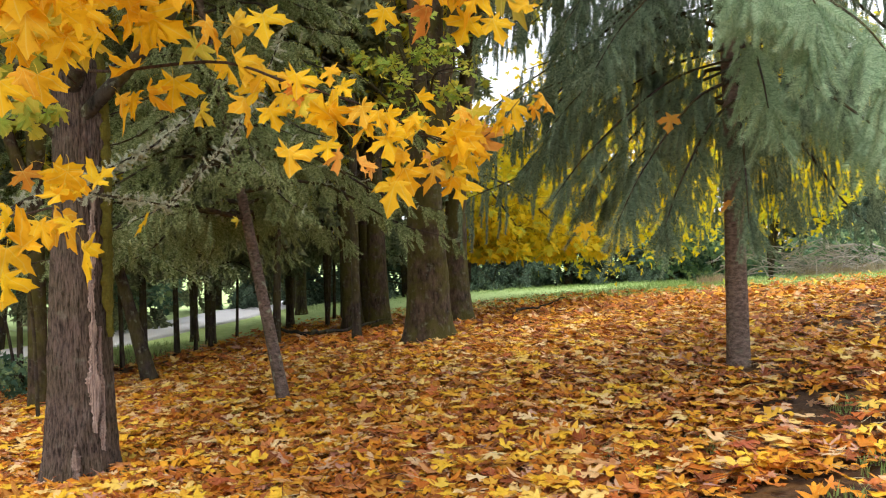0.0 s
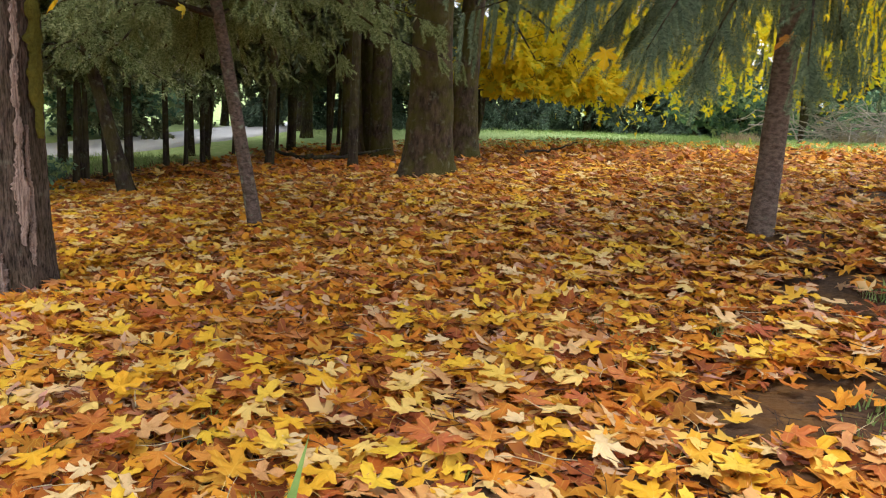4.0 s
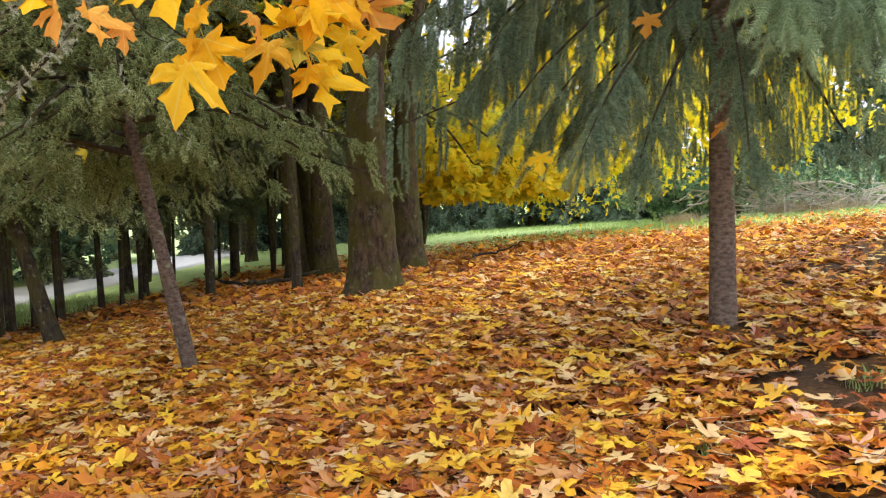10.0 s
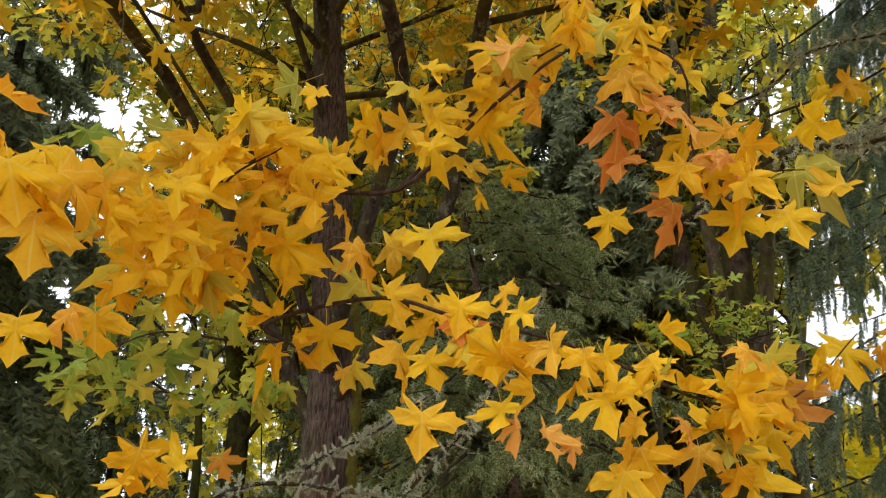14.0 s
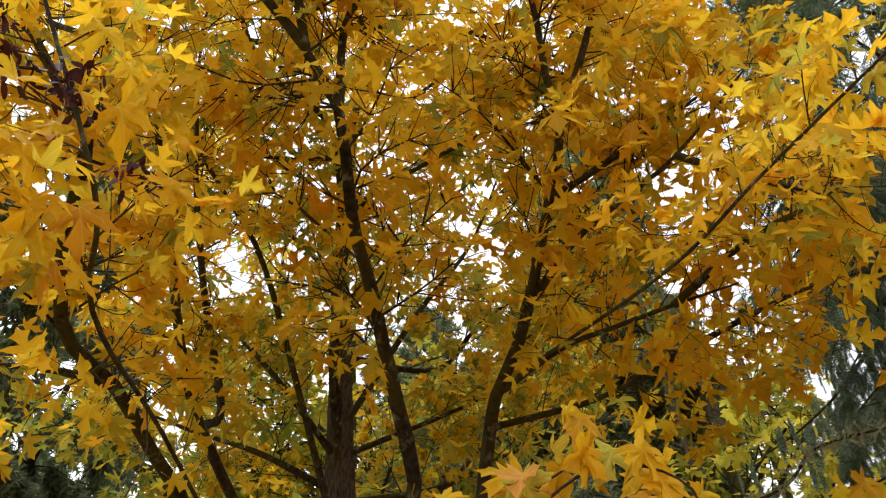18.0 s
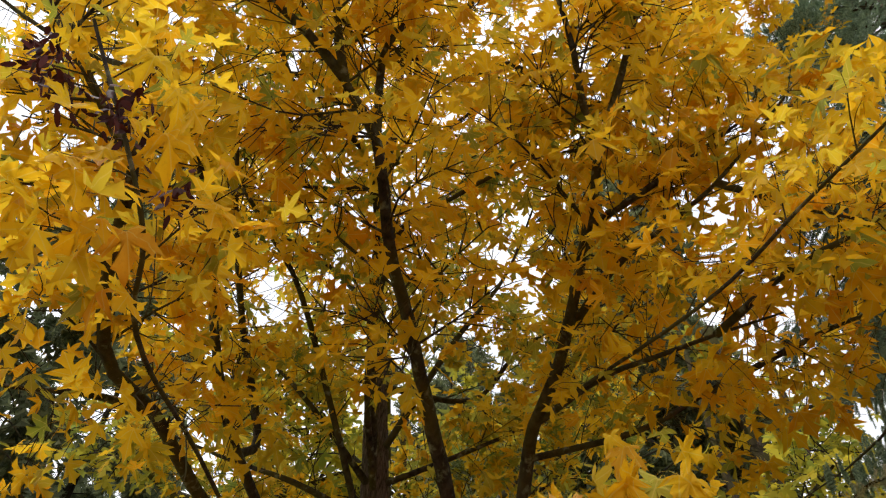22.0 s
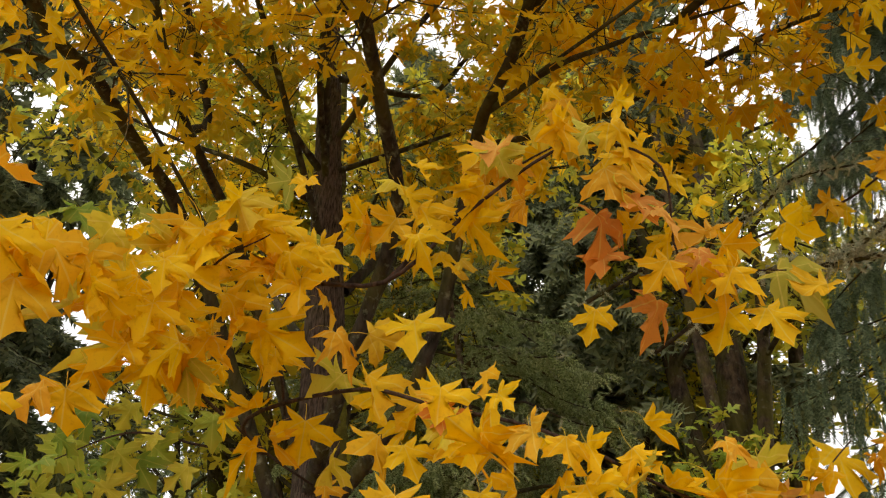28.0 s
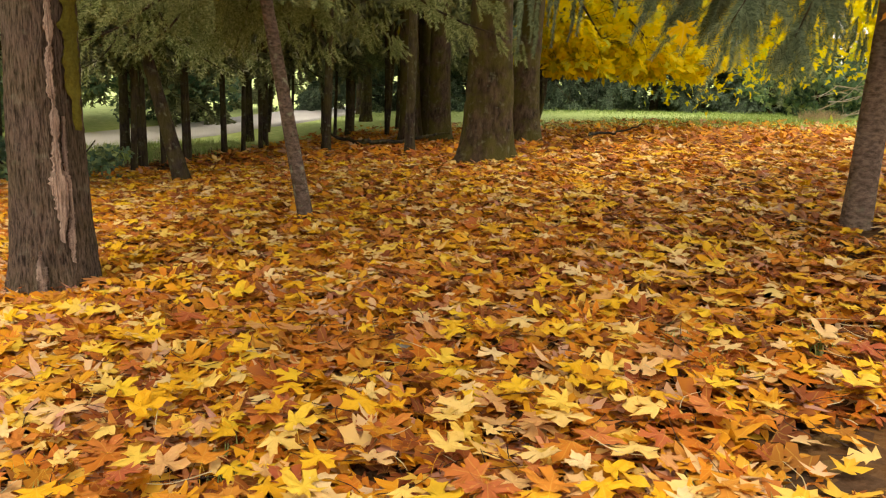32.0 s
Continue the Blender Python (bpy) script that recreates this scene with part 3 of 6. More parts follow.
def conifer(name, base, top, r0, low, reach, n_branch, mat, bark, label, group="", droop=0.35, curtain=0.5, sprig=0.2, per=14, shape=SPRIG, floor=1.4, single=False, bend=None, fan=0.3, lichen=0, shapely=0.75, flare=0.3, weep=0.0):
    """A conifer: tapered trunk, drooping branches, and branchlets that hang from them as curtains of needle sprigs."""
    bx, by, bz = base
    tree = thing(name, bx, by, bz, label, "tree", group)
    top = np.array(top, float)
    ctrl = np.array([(0, 0, -0.15), top * 0.33, top * 0.66, top] if bend is None else [(0, 0, -0.15), *bend, top], float)
    axis = spline(ctrl, 60)
    part("trunk", make_mesh("trunk", *tube(axis, r0, 0.012, 16, 0.06, flare), bark), tree)
    limbs, pos, tip, size = [], [], [], []
    for b in range(n_branch):
        f = low + (1 - low) * ((b + rng.uniform(0, 1)) / n_branch) ** 1.15
        o = axis[min(int(np.searchsorted(axis[:, 2], top[2] * f)), 59)]
        az = rng.uniform(0, 6.283)
        ln = reach * (1 - f) ** shapely * rng.uniform(0.7, 1.15) + 0.2
        d = np.array([np.cos(az), np.sin(az), 0])
        line = spline([o, o + d * ln * 0.35 + (0, 0, ln * 0.04), o + d * ln * 0.7 + (0, 0, -ln * droop * 0.5), o + d * ln + (0, 0, -ln * droop * 0.8)], 9)
        if line[-1][2] < floor - 0.1:
            line[:, 2] += (floor - 0.1 - line[-1][2]) * np.linspace(0, 1, 9)
        limbs.append(tube(line, 0.006 + 0.008 * ln, 0.003, 5))
        n = max(3, int(per * ln * (2.6 if weep and f > 0.4 else 1)))
        for u in rng.uniform(0.1, 1, n) ** 0.85:
            i = min(int(u * 8), 7)
            q = line[i] + (line[i + 1] - line[i]) * (u * 8 - i)
            side = np.array([-d[1], d[0], 0]) * rng.choice([-1, 1])
            s = rng.uniform(0, fan) * ln * (1.15 - u)
            q = q + side * s + d * s * 0.4 - np.array([0, 0, 0.15 * s])
            hang = rng.uniform(0.15, 1.0) * curtain * (1 - 0.85 * f)
            k = max(2 if f < 0.45 else 5 if not weep else 8, int((hang + s) / (sprig * 0.45)))
            for j in range(k):
                w = j / k
                p = q - side * s * (1 - min(1, 2 * w)) * 0.8 - np.array([0, 0, hang * max(0, w - 0.3)])
                if p[2] + bz < floor + rng.normal(0, 0.12) + bz:
                    continue
                t = d * rng.uniform(0.1, 0.5) + side * rng.normal(0.1, 0.35) + np.array([0, 0, -rng.uniform(0.3, 1.0) + max(0, f - 0.5) * 2.6])
                if weep and f < 0.45:
                    t = t * (weep, weep, 1) - np.array([0, 0, 0.5])
                pos.append(p), tip.append(t), size.append(rng.uniform(0.6, 1.25) * sprig)
    if single:
        for v, f in limbs:
            br = part("branch", make_mesh("branch", v, f, M_CONIFER_BARK), tree)
            if lichen:
                k = rng.integers(0, len(v), lichen)
                tagged(part("lichen_tuft", sprig_cloud("lichen_tuft", v[k], rng.normal(size=(lichen, 3)), rng.uniform(0.03, 0.09, lichen), M_LICHEN, SPRIG), br), kind="stuff")
    else:
        tagged(part("branch", make_mesh("branch", *join(limbs), bark), tree), kind="stuff")
    tagged(part("crown", sprig_cloud("crown", np.array(pos), np.array(tip), np.array(size), mat, shape), tree), kind="stuff")
    return tree


# ---- broadleaf limbs and leaves ----
def grow(line, r, reach, n_side, leaves, spread=0.9, level=0, up=0.15, tubes=None, dens=1.0, leaf=0.16, bare=0.2):
    """Side shoots along a limb; gathers their tubes and the leaves' seats and ways."""
    for b in range(n_side):
        f = bare + (1 - bare) * (b + rng.uniform(0, 1)) / n_side
        k = min(int(f * (len(line) - 1)), len(line) - 2)
        o, d = line[k], unit(line[k + 1] - line[k])
        side = unit(np.cross(d, rng.normal(size=3)))
        w = unit(d * rng.uniform(0.3, 0.8) + side * spread + (0, 0, up))
        ln = reach * rng.uniform(0.6, 1.2) * (1.15 - 0.5 * f)
        bend = rng.normal(0, 0.12, 3) * ln
        tw = spline([o, o + w * ln * 0.5 + bend, o + w * ln + bend * 0.5 + (0, 0, -0.05 * ln)], 6)
        tubes.append(tube(tw, r * 0.55, r * 0.2, 5))
        if level > 0:
            grow(tw, r * 0.5, reach * 0.5, max(2, n_side // 2), leaves, spread, level - 1, up, tubes, dens, leaf)
        for _ in range(max(1, int(rng.poisson(dens * (3 if level else 4))))):
            g = rng.uniform(0.3, 1.0)
            kk = min(int(g * 5), 4)
            seat = tw[kk] + (tw[kk + 1] - tw[kk]) * (g * 5 - kk)
            out = unit(unit(tw[kk + 1] - tw[kk]) * 0.6 + rng.normal(0, 0.8, 3) * (1, 1, 0.5))
            leaves.append(np.concatenate([seat + out * leaf * 0.5, out]))


def leaf_arrays(leaves, leaf=0.16, hang=0.5):
    a = np.array(leaves)
    n = len(a)
    tip = a[:, 3:] + np.column_stack([np.zeros(n), np.zeros(n), -rng.uniform(0.0, 2 * hang, n)])
    nrm = rng.normal(0, 0.5, (n, 3)) + (0, -0.3, 1)
    return a[:, :3], tip, nrm, leaf * rng.uniform(0.6, 1.25, n)


# ---- the big maple whose low boughs hang over the path ----
# leaves that hang singly from the low boughs: place, length, turn of the tip from straight down
LOW_A = [(-1.31, 3.11, 2.37, 0.16, -70), (-1.32, 3.14, 2.25, 0.16, -60), (-1.23, 3.18, 2.27, 0.15, 10), (-1.15, 3.21, 2.3, 0.18, 0), (-1.04, 3.19, 2.2, 0.14, -15), (-0.82, 3.03, 2.35, 0.17, 25), (-0.78, 3.05, 2.18, 0.19, 20), (-0.68, 3.01, 2.15, 0.13, 30), (-0.57, 2.92, 2.26, 0.14, 0), (-0.54, 2.93, 2.18, 0.12, 15), (-0.47, 2.9, 2.12, 0.12, 20), (-0.41, 2.87, 2.12, 0.13, 30), (-0.37, 2.84, 2.22, 0.08, 45), (-0.3, 2.83, 2.12, 0.12, 20), (-0.45, 2.91, 2, 0.11, 5), (-0.56, 2.7, 1.94, 0.14, 0)]
LOW_B = [(-0.25, 2.93, 2.12, 0.11, 10), (-0.21, 3, 2.13, 0.11, 30), (-0.22, 3.02, 2.03, 0.14, 20), (-0.18, 3.04, 2.07, 0.12, 30), (-0.15, 3.09, 1.9, 0.15, 20), (-0.22, 3.05, 1.85, 0.16, -30), (-0.11, 3.06, 2.13, 0.11, 40), (-0.03, 3.22, 2.09, 0.16, 60), (0.06, 3.4, 2.11, 0.17, 60), (0.02, 3.34, 2.03, 0.12, 30), (-0.05, 3.24, 1.93, 0.12, 0), (0.06, 3.48, 1.95, 0.18, 40), (0.05, 3.49, 1.88, 0.2, 10), (0.14, 3.54, 2.21, 0.17, 10), (0.37, 3.87, 2.3, 0.22, 20)]
LOW_ORANGE = [(-0.32, 2.85, 1.93, 0.11, 10), (-0.57, 2.94, 2.22, 0.11, 10), (-0.29, 2.92, 1.92, 0.08, -10), (0.19, 3.66, 2.13, 0.18, 30), (-0.06, 3.2, 2, 0.09, 30), (-0.41, 2.9, 1.96, 0.1, 0)]
TOP_A = [(-0.27, 3.36, 2.64, 0.15, -20), (0.05, 3.36, 2.74, 0.16, -10), (0.13, 3.37, 2.71, 0.14, 40), (0.2, 3.37, 2.72, 0.13, 30), (0.1, 3.42, 2.6, 0.17, -20), (0.25, 3.42, 2.6, 0.17, 30), (-0.21, 3.08, 3.13, 0.18, -30), (-0.28, 3.07, 3.12, 0.15, -50), (-0.08, 3.1, 3.13, 0.19, 40), (-0.07, 3.16, 3.06, 0.15, 30), (-0.54, 3.09, 2.97, 0.2, -10), (-0.46, 3.05, 3.08, 0.16, 20), (-0.57, 3.13, 2.9, 0.16, 10)]
TOP_ORANGE = [(-0.06, 3.19, 2.92, 0.17, 40), (0, 3.21, 2.9, 0.15, 60), (-0.18, 3.2, 2.86, 0.2, 20), (-0.2, 3.25, 2.78, 0.12, 0), (-0.07, 3.34, 2.63, 0.18, 0), (0.11, 3.29, 2.77, 0.15, 50), (0, 3.29, 2.75, 0.1, 0), (-0.46, 2.99, 3.07, 0.13, -20)]
GREENISH = [(-0.09, 3.08, 2.11, 0.1, 0), (0.01, 3.35, 1.96, 0.11, 0), (0.33, 3.5, 2.78, 0.2, 60), (0.2, 3.46, 2.87, 0.1, 60), (-1.54, 2.79, 2.89, 0.15, -40), (-1.21, 2.94, 3.11, 0.16, -60), (-1.27, 2.97, 3.01, 0.15, 50), (-1.14, 3.11, 2.94, 0.13, 60), (-1.4, 2.85, 3, 0.13, -70), (-1.64, 2.78, 2.74, 0.13, 0)]
RIGHT_HIGH = [(0.83, 4.41, 3.71, 0.2, -10), (0.98, 4.39, 3.7, 0.2, 20), (0.93, 4.33, 3.8, 0.18, -20), (1.08, 4.32, 3.76, 0.2, 60), (0.84, 4.38, 3.76, 0.18, -60)]
BAND_A = [(-1.18, 2.65, 2.71, 0.17, -45), (-1.1, 2.67, 2.79, 0.17, 30), (-1.06, 2.74, 2.75, 0.15, 45), (-1.02, 2.82, 2.68, 0.15, 0), (-1.24, 2.65, 2.62, 0.15, 10), (-1, 2.87, 2.61, 0.17, 10), (-1.28, 2.59, 2.66, 0.15, -50), (-1.35, 2.63, 2.47, 0.19, 60), (-1.26, 2.71, 2.49, 0.18, 40), (-1.16, 2.78, 2.53, 0.17, 20), (-1.07, 2.88, 2.49, 0.19, 60), (-0.9, 3, 2.49, 0.17, 45), (-0.8, 3.04, 2.52, 0.15, 80), (-0.72, 3.07, 2.53, 0.17, 10), (-0.68, 2.97, 2.78, 0.13, 15)]
BAND_B = [(-1.48, 2.68, 2.68, 0.15, -30), (-1.54, 2.74, 2.46, 0.18, 0), (-1.46, 2.85, 2.4, 0.16, 20), (-1.44, 2.65, 2.79, 0.14, -60), (-1.29, 2.84, 2.74, 0.15, 0), (-1.02, 3.01, 2.81, 0.16, 40), (-0.93, 3.04, 2.86, 0.15, 20), (-0.84, 3.05, 2.91, 0.15, -30), (-0.71, 3.01, 3.08, 0.12, 40), (-0.76, 3.04, 2.99, 0.14, 30), (-0.61, 3.09, 3.02, 0.15, 0), (-1.02, 3.08, 2.68, 0.14, 60), (-1.24, 2.91, 2.7, 0.15, -20), (-1.35, 2.91, 2.51, 0.16, -30), (-1.21, 3.04, 2.48, 0.16, 10)]
LEFT_SPRIG = [(-1.34, 2.79, 1.6, 0.19, 10), (-1.38, 2.75, 1.72, 0.1, -40), (-1.35, 2.77, 1.85, 0.09, -40), (-1.28, 2.81, 1.91, 0.12, 130), (-1.4, 2.73, 1.83, 0.1, -10), (-1.44, 2.7, 1.7, 0.13, 20), (-1.56, 2.7, 1.74, 0.16, 10), (-1.6, 2.72, 1.6, 0.17, -20), (-1.58, 2.68, 1.5, 0.16, 0)]
DEAD_TWIG = [(-2.1, 5.25, 1.82, 0.22, -20), (-2.05, 4.82, 2.57, 0.17, 10), (-1.62, 5.91, 1.85, 0.1, 0)]
DEAD_ORANGE = [(-2.38, 4.31, 2.05, 0.17, 25)]
CLUSTER_HIGH_R = [(0.87, 2.85, 4.36, 0.17, -20), (0.95, 2.92, 4.28, 0.19, 20), (0.72, 2.92, 4.33, 0.17, -10), (0.77, 3.04, 4.23, 0.19, 0), (0.58, 3, 4.3, 0.17, -40), (0.46, 2.99, 4.32, 0.17, 20), (0.87, 3.1, 4.16, 0.17, 30), (0.44, 3.12, 4.22, 0.17, 0), (0.62, 3.05, 4.26, 0.17, 10), (0.27, 3.24, 4.13, 0.15, 0), (0.97, 2.74, 4.4, 0.15, 60), (1.04, 2.88, 4.28, 0.19, 0)]
CLUSTER_HIGH_L = [(-1.23, 1.59, 3.38, 0.22, 30), (-1.17, 1.42, 3.47, 0.19, -20), (-1.08, 1.55, 3.51, 0.18, 20), (-1.03, 1.65, 3.52, 0.2, 40), (-0.95, 1.63, 3.58, 0.18, 30), (-1.01, 1.85, 3.45, 0.19, 10), (-1.2, 1.78, 3.33, 0.2, 30), (-1.27, 1.69, 3.3, 0.2, 0), (-0.96, 1.57, 3.59, 0.15, 60), (-0.96, 1.11, 3.66, 0.19, 0), (-0.93, 1.18, 3.68, 0.18, 20), (-1, 1.89, 3.44, 0.14, 0), (-0.97, 1.45, 3.61, 0.15, 0), (-1.17, 1.57, 3.44, 0.17, 0), (-1.24, 1.51, 3.4, 0.18, -30)]
NEAR_LEFT = [(-1.28, 2.13, 2.58, 0.16, 80), (-1.21, 2.12, 2.36, 0.2, 20), (-1.21, 2.21, 2.37, 0.2, 40), (-1.2, 2.27, 2.42, 0.2, 60), (-1.21, 2.19, 2.27, 0.2, 10), (-1.23, 2.31, 2.3, 0.18, -10), (-1.22, 2.43, 2.4, 0.18, 50), (-1.21, 2.36, 2.39, 0.17, 20), (-1.31, 2.17, 2.48, 0.14, 70), (-1.33, 2.3, 2.53, 0.14, 80), (-1.29, 2.55, 2.32, 0.16, -30), (-1.36, 2.31, 2.11, 0.16, 0), (-1.33, 2.49, 2.17, 0.17, 10), (-1.38, 2.42, 2.19, 0.14, -40), (-1.23, 2.57, 2.42, 0.16, 0), (-1.2, 2.62, 2.51, 0.15, 20), (-1.24, 2.66, 2.37, 0.15, -40), (-1.16, 2.82, 2.48, 0.16, 10)]
FAR_LEFT = [(-1.35, 2.01, 2.45, 0.17, 60), (-1.26, 2.05, 2.33, 0.18, 30), (-1.29, 2.13, 2.43, 0.17, 0), (-1.29, 2.06, 2.51, 0.18, 80), (-1.25, 2.2, 2.39, 0.17, -30), (-1.28, 2.27, 2.5, 0.16, 20), (-1.23, 2.36, 2.46, 0.17, 40), (-1.24, 2.43, 2.58, 0.16, -50), (-1.18, 2.53, 2.52, 0.16, 10), (-1.32, 2, 2.53, 0.15, 70), (-1.31, 1.94, 2.36, 0.18, 0), (-1.39, 1.92, 2.46, 0.17, 40)]
ARCH = [(-1.13, 2.79, 2.81, 0.16, -50), (-1.13, 2.71, 2.71, 0.15, -70), (-1.03, 2.89, 2.78, 0.16, -60), (-0.98, 2.93, 2.76, 0.15, 20), (-0.9, 3.04, 2.88, 0.17, 0), (-0.75, 3.12, 2.87, 0.15, 20), (-0.81, 3.07, 3.09, 0.15, 50), (-0.94, 2.98, 2.93, 0.15, -70), (-0.58, 3.23, 3.19, 0.17, -20), (-0.64, 3.27, 3.1, 0.16, 0), (-0.45, 3.34, 3.28, 0.16, -40), (-0.31, 3.32, 3.34, 0.15, 80), (-0.68, 3.19, 3.01, 0.14, 60), (-1.13, 2.98, 2.47, 0.14, 0), (-0.69, 3.41, 2.83, 0.1, 40), (-0.6, 3.41, 2.88, 0.11, 20), (-0.72, 3.35, 2.92, 0.1, -20)]
GREEN_SPRAY = [(-1.39, 2.33, 2.63, 0.16, -60), (-1.34, 2.39, 2.63, 0.14, 40), (-2.07, 3.72, 2.38, 0.17, -40), (-2.17, 3.62, 2.38, 0.17, 30), (-2.18, 3.38, 2.16, 0.17, 0), (-2.18, 3.5, 2.27, 0.17, 50), (-2.18, 3.72, 2.48, 0.16, 60), (-2.24, 3.26, 2.33, 0.15, -30), (-2.1, 3.84, 2.33, 0.14, 20), (-2.14, 3.45, 2.55, 0.15, 0), (-2.16, 3.59, 2.5, 0.15, -60)]


def scar_patch(axis, r_at, angle, z0, z1, width, lean=0.0, foot=0.8):
    """A ragged strip that lies just proud on the trunk; lean: turn towards its top; foot: swelling near its lower end."""
    n, k = 130, 6
    rows = []
    for i in range(n):
        f = i / (n - 1)
        z = z0 + (z1 - z0) * f
        j = np.argmin(abs(axis[:, 2] - z))
        mid = angle + lean * f + 0.05 * np.sin(z * 2.6) + 0.02 * np.sin(z * 11) + rng.normal(0, 0.01)
        half = width * (0.45 + foot * np.exp(-((f - 0.14) / 0.15) ** 2) + 0.25 * np.sin(z * 9) ** 2 + 0.2 * np.sin(z * 31) + rng.normal(0, 0.14)) * min(1, 5 * (1 - f) + 0.05, 0.2 + 5 * f)
        half = max(half, 0.008)
        for a, lift in zip(np.linspace(-half, half, k), (-0.02, 0.026, 0.021, 0.028, 0.023, -0.02)):
            r = r_at(z) + lift + rng.normal(0, 0.003)
            rows.append((axis[j, 0] + np.cos(mid + a) * r, axis[j, 1] + np.sin(mid + a) * r, z))
    i, j = np.meshgrid(np.arange(n - 1), np.arange(k - 1), indexing="ij")
    return np.array(rows), np.stack([i * k + j, i * k + j + 1, (i + 1) * k + j + 1, (i + 1) * k + j], -1).reshape(-1, 4)


def build_main_maple():
    o = np.array([-3.05, 6.28, -0.26])
    tree = thing("bigleaf_maple", *o, "tall maple with furrowed grey-brown bark and golden autumn leaves", "tree")
    axis = spline([(0, 0, -0.2), (0.0, 0, 1.0), (0.02, 0, 3.2), (-0.16, -0.05, 5.2), (-0.30, -0.2, 7.0), (-0.2, -0.8, 9.2), (0.3, -1.8, 13.0)], 300)
    v, f = tube(axis, 0.305, 0.05, 150, 0.02, 0.34, 0.8)
    # furrows: ridges that run up the trunk, part and join again
    ring = v.reshape(300, 150, 3)
    ang = np.linspace(0, 2 * np.pi, 150, endpoint=False)[None]
    h = axis[:, 2][:, None]
    warp = 1.4 * np.sin(1.9 * h + 3 * ang) + 0.8 * np.sin(5.3 * h + 5 * ang + 1) + 0.5 * np.sin(11 * h - 4 * ang)
    amp = 0.016 * (0.5 - np.abs(np.sin(11 * ang + warp))) + 0.008 * (0.5 - np.abs(np.sin(19 * ang - 1.3 * warp + 2))) + 0.012 * np.sin(3 * ang + 0.8 * h)
    ring += (ring - axis[:, None]) / 0.33 * amp[..., None]
    ring += rng.normal(0, 0.0015, ring.shape)
    part("trunk", make_mesh("trunk", ring.reshape(-1, 3), f, M_BARK), tree)
    r_at = lambda z: (0.305 - 0.255 * max(0.0, (z + 0.2) / 13.2) ** 0.8) * (1 + 0.34 * np.exp(-(z + 0.2) / 0.35)) + 0.004
    for angle, z0, z1, width, lean, foot in ((-0.80, 0.45, 2.45, 0.15, 0.10, 0.8), (-0.62, 0.3, 1.3, 0.06, 0.05, 0.6), (-1.3, 0.02, 0.4, 0.14, 0.0, 0.3)):
        part("bark_scar", make_mesh("bark_scar", *scar_patch(axis, r_at, angle, z0, z1, width, lean, foot), M_SCAR), tree, "pale strip of bare split wood")
    part("moss_strip", make_mesh("moss_strip", *scar_patch(axis, r_at, -0.14, 1.2, 4.4, 0.3, 0.08, 0.3), M_MOSS), tree, "green moss on the bark")
    # leaders, boughs and back limbs: way, thickness, length of shoots, number of shoots
    limbs = [
        ([(-3.05, 6.2, 2.9), (-2.6, 5.7, 3.5), (-2.06, 5.34, 4.69), (-1.93, 4.77, 5.13), (-1.86, 4.39, 5.38), (-1.8, 4.03, 5.64), (-1.75, 3.66, 5.85), (-1.56, 3.06, 6.24), (-1.62, 2.66, 6.49), (-1.5, 2.23, 6.88), (-1.36, 1.73, 7.33), (-1.06, 1.27, 7.86)], 0.055, 1.1, 26),
        ([(-1.62, 2.66, 6.49), (-1.8, 2.27, 6.76), (-2.07, 1.81, 6.96), (-2.35, 1.34, 7.21), (-2.64, 0.87, 7.53)], 0.032, 1, 16),
        ([(-1.56, 3.06, 6.24), (-1.38, 2.72, 6.78), (-1.14, 2.66, 7.19), (-0.89, 2.46, 7.73)], 0.028, 1, 13),
        ([(-3, 6.2, 2.7), (-2, 5.8, 3.6), (-1.56, 5.51, 5.12), (-1.35, 5.17, 5.3), (-1.04, 4.88, 5.49), (-0.74, 4.49, 5.73), (-0.52, 4.2, 6), (-0.27, 3.83, 6.26), (-0.25, 3.58, 6.64), (-0.19, 3.3, 7), (-0.17, 2.95, 7.46), (-0.12, 2.67, 7.97)], 0.05, 1.1, 24),
        ([(-0.27, 3.83, 6.26), (0.04, 3.59, 6.77), (0.31, 3.37, 7.21), (0.65, 3.24, 7.67)], 0.03, 1, 14),
        ([(-0.46, 4.1, 5.93), (0, 3.97, 5.94), (0.35, 3.95, 6.09), (0.71, 3.96, 6.3)], 0.025, 0.8, 14),
    ]
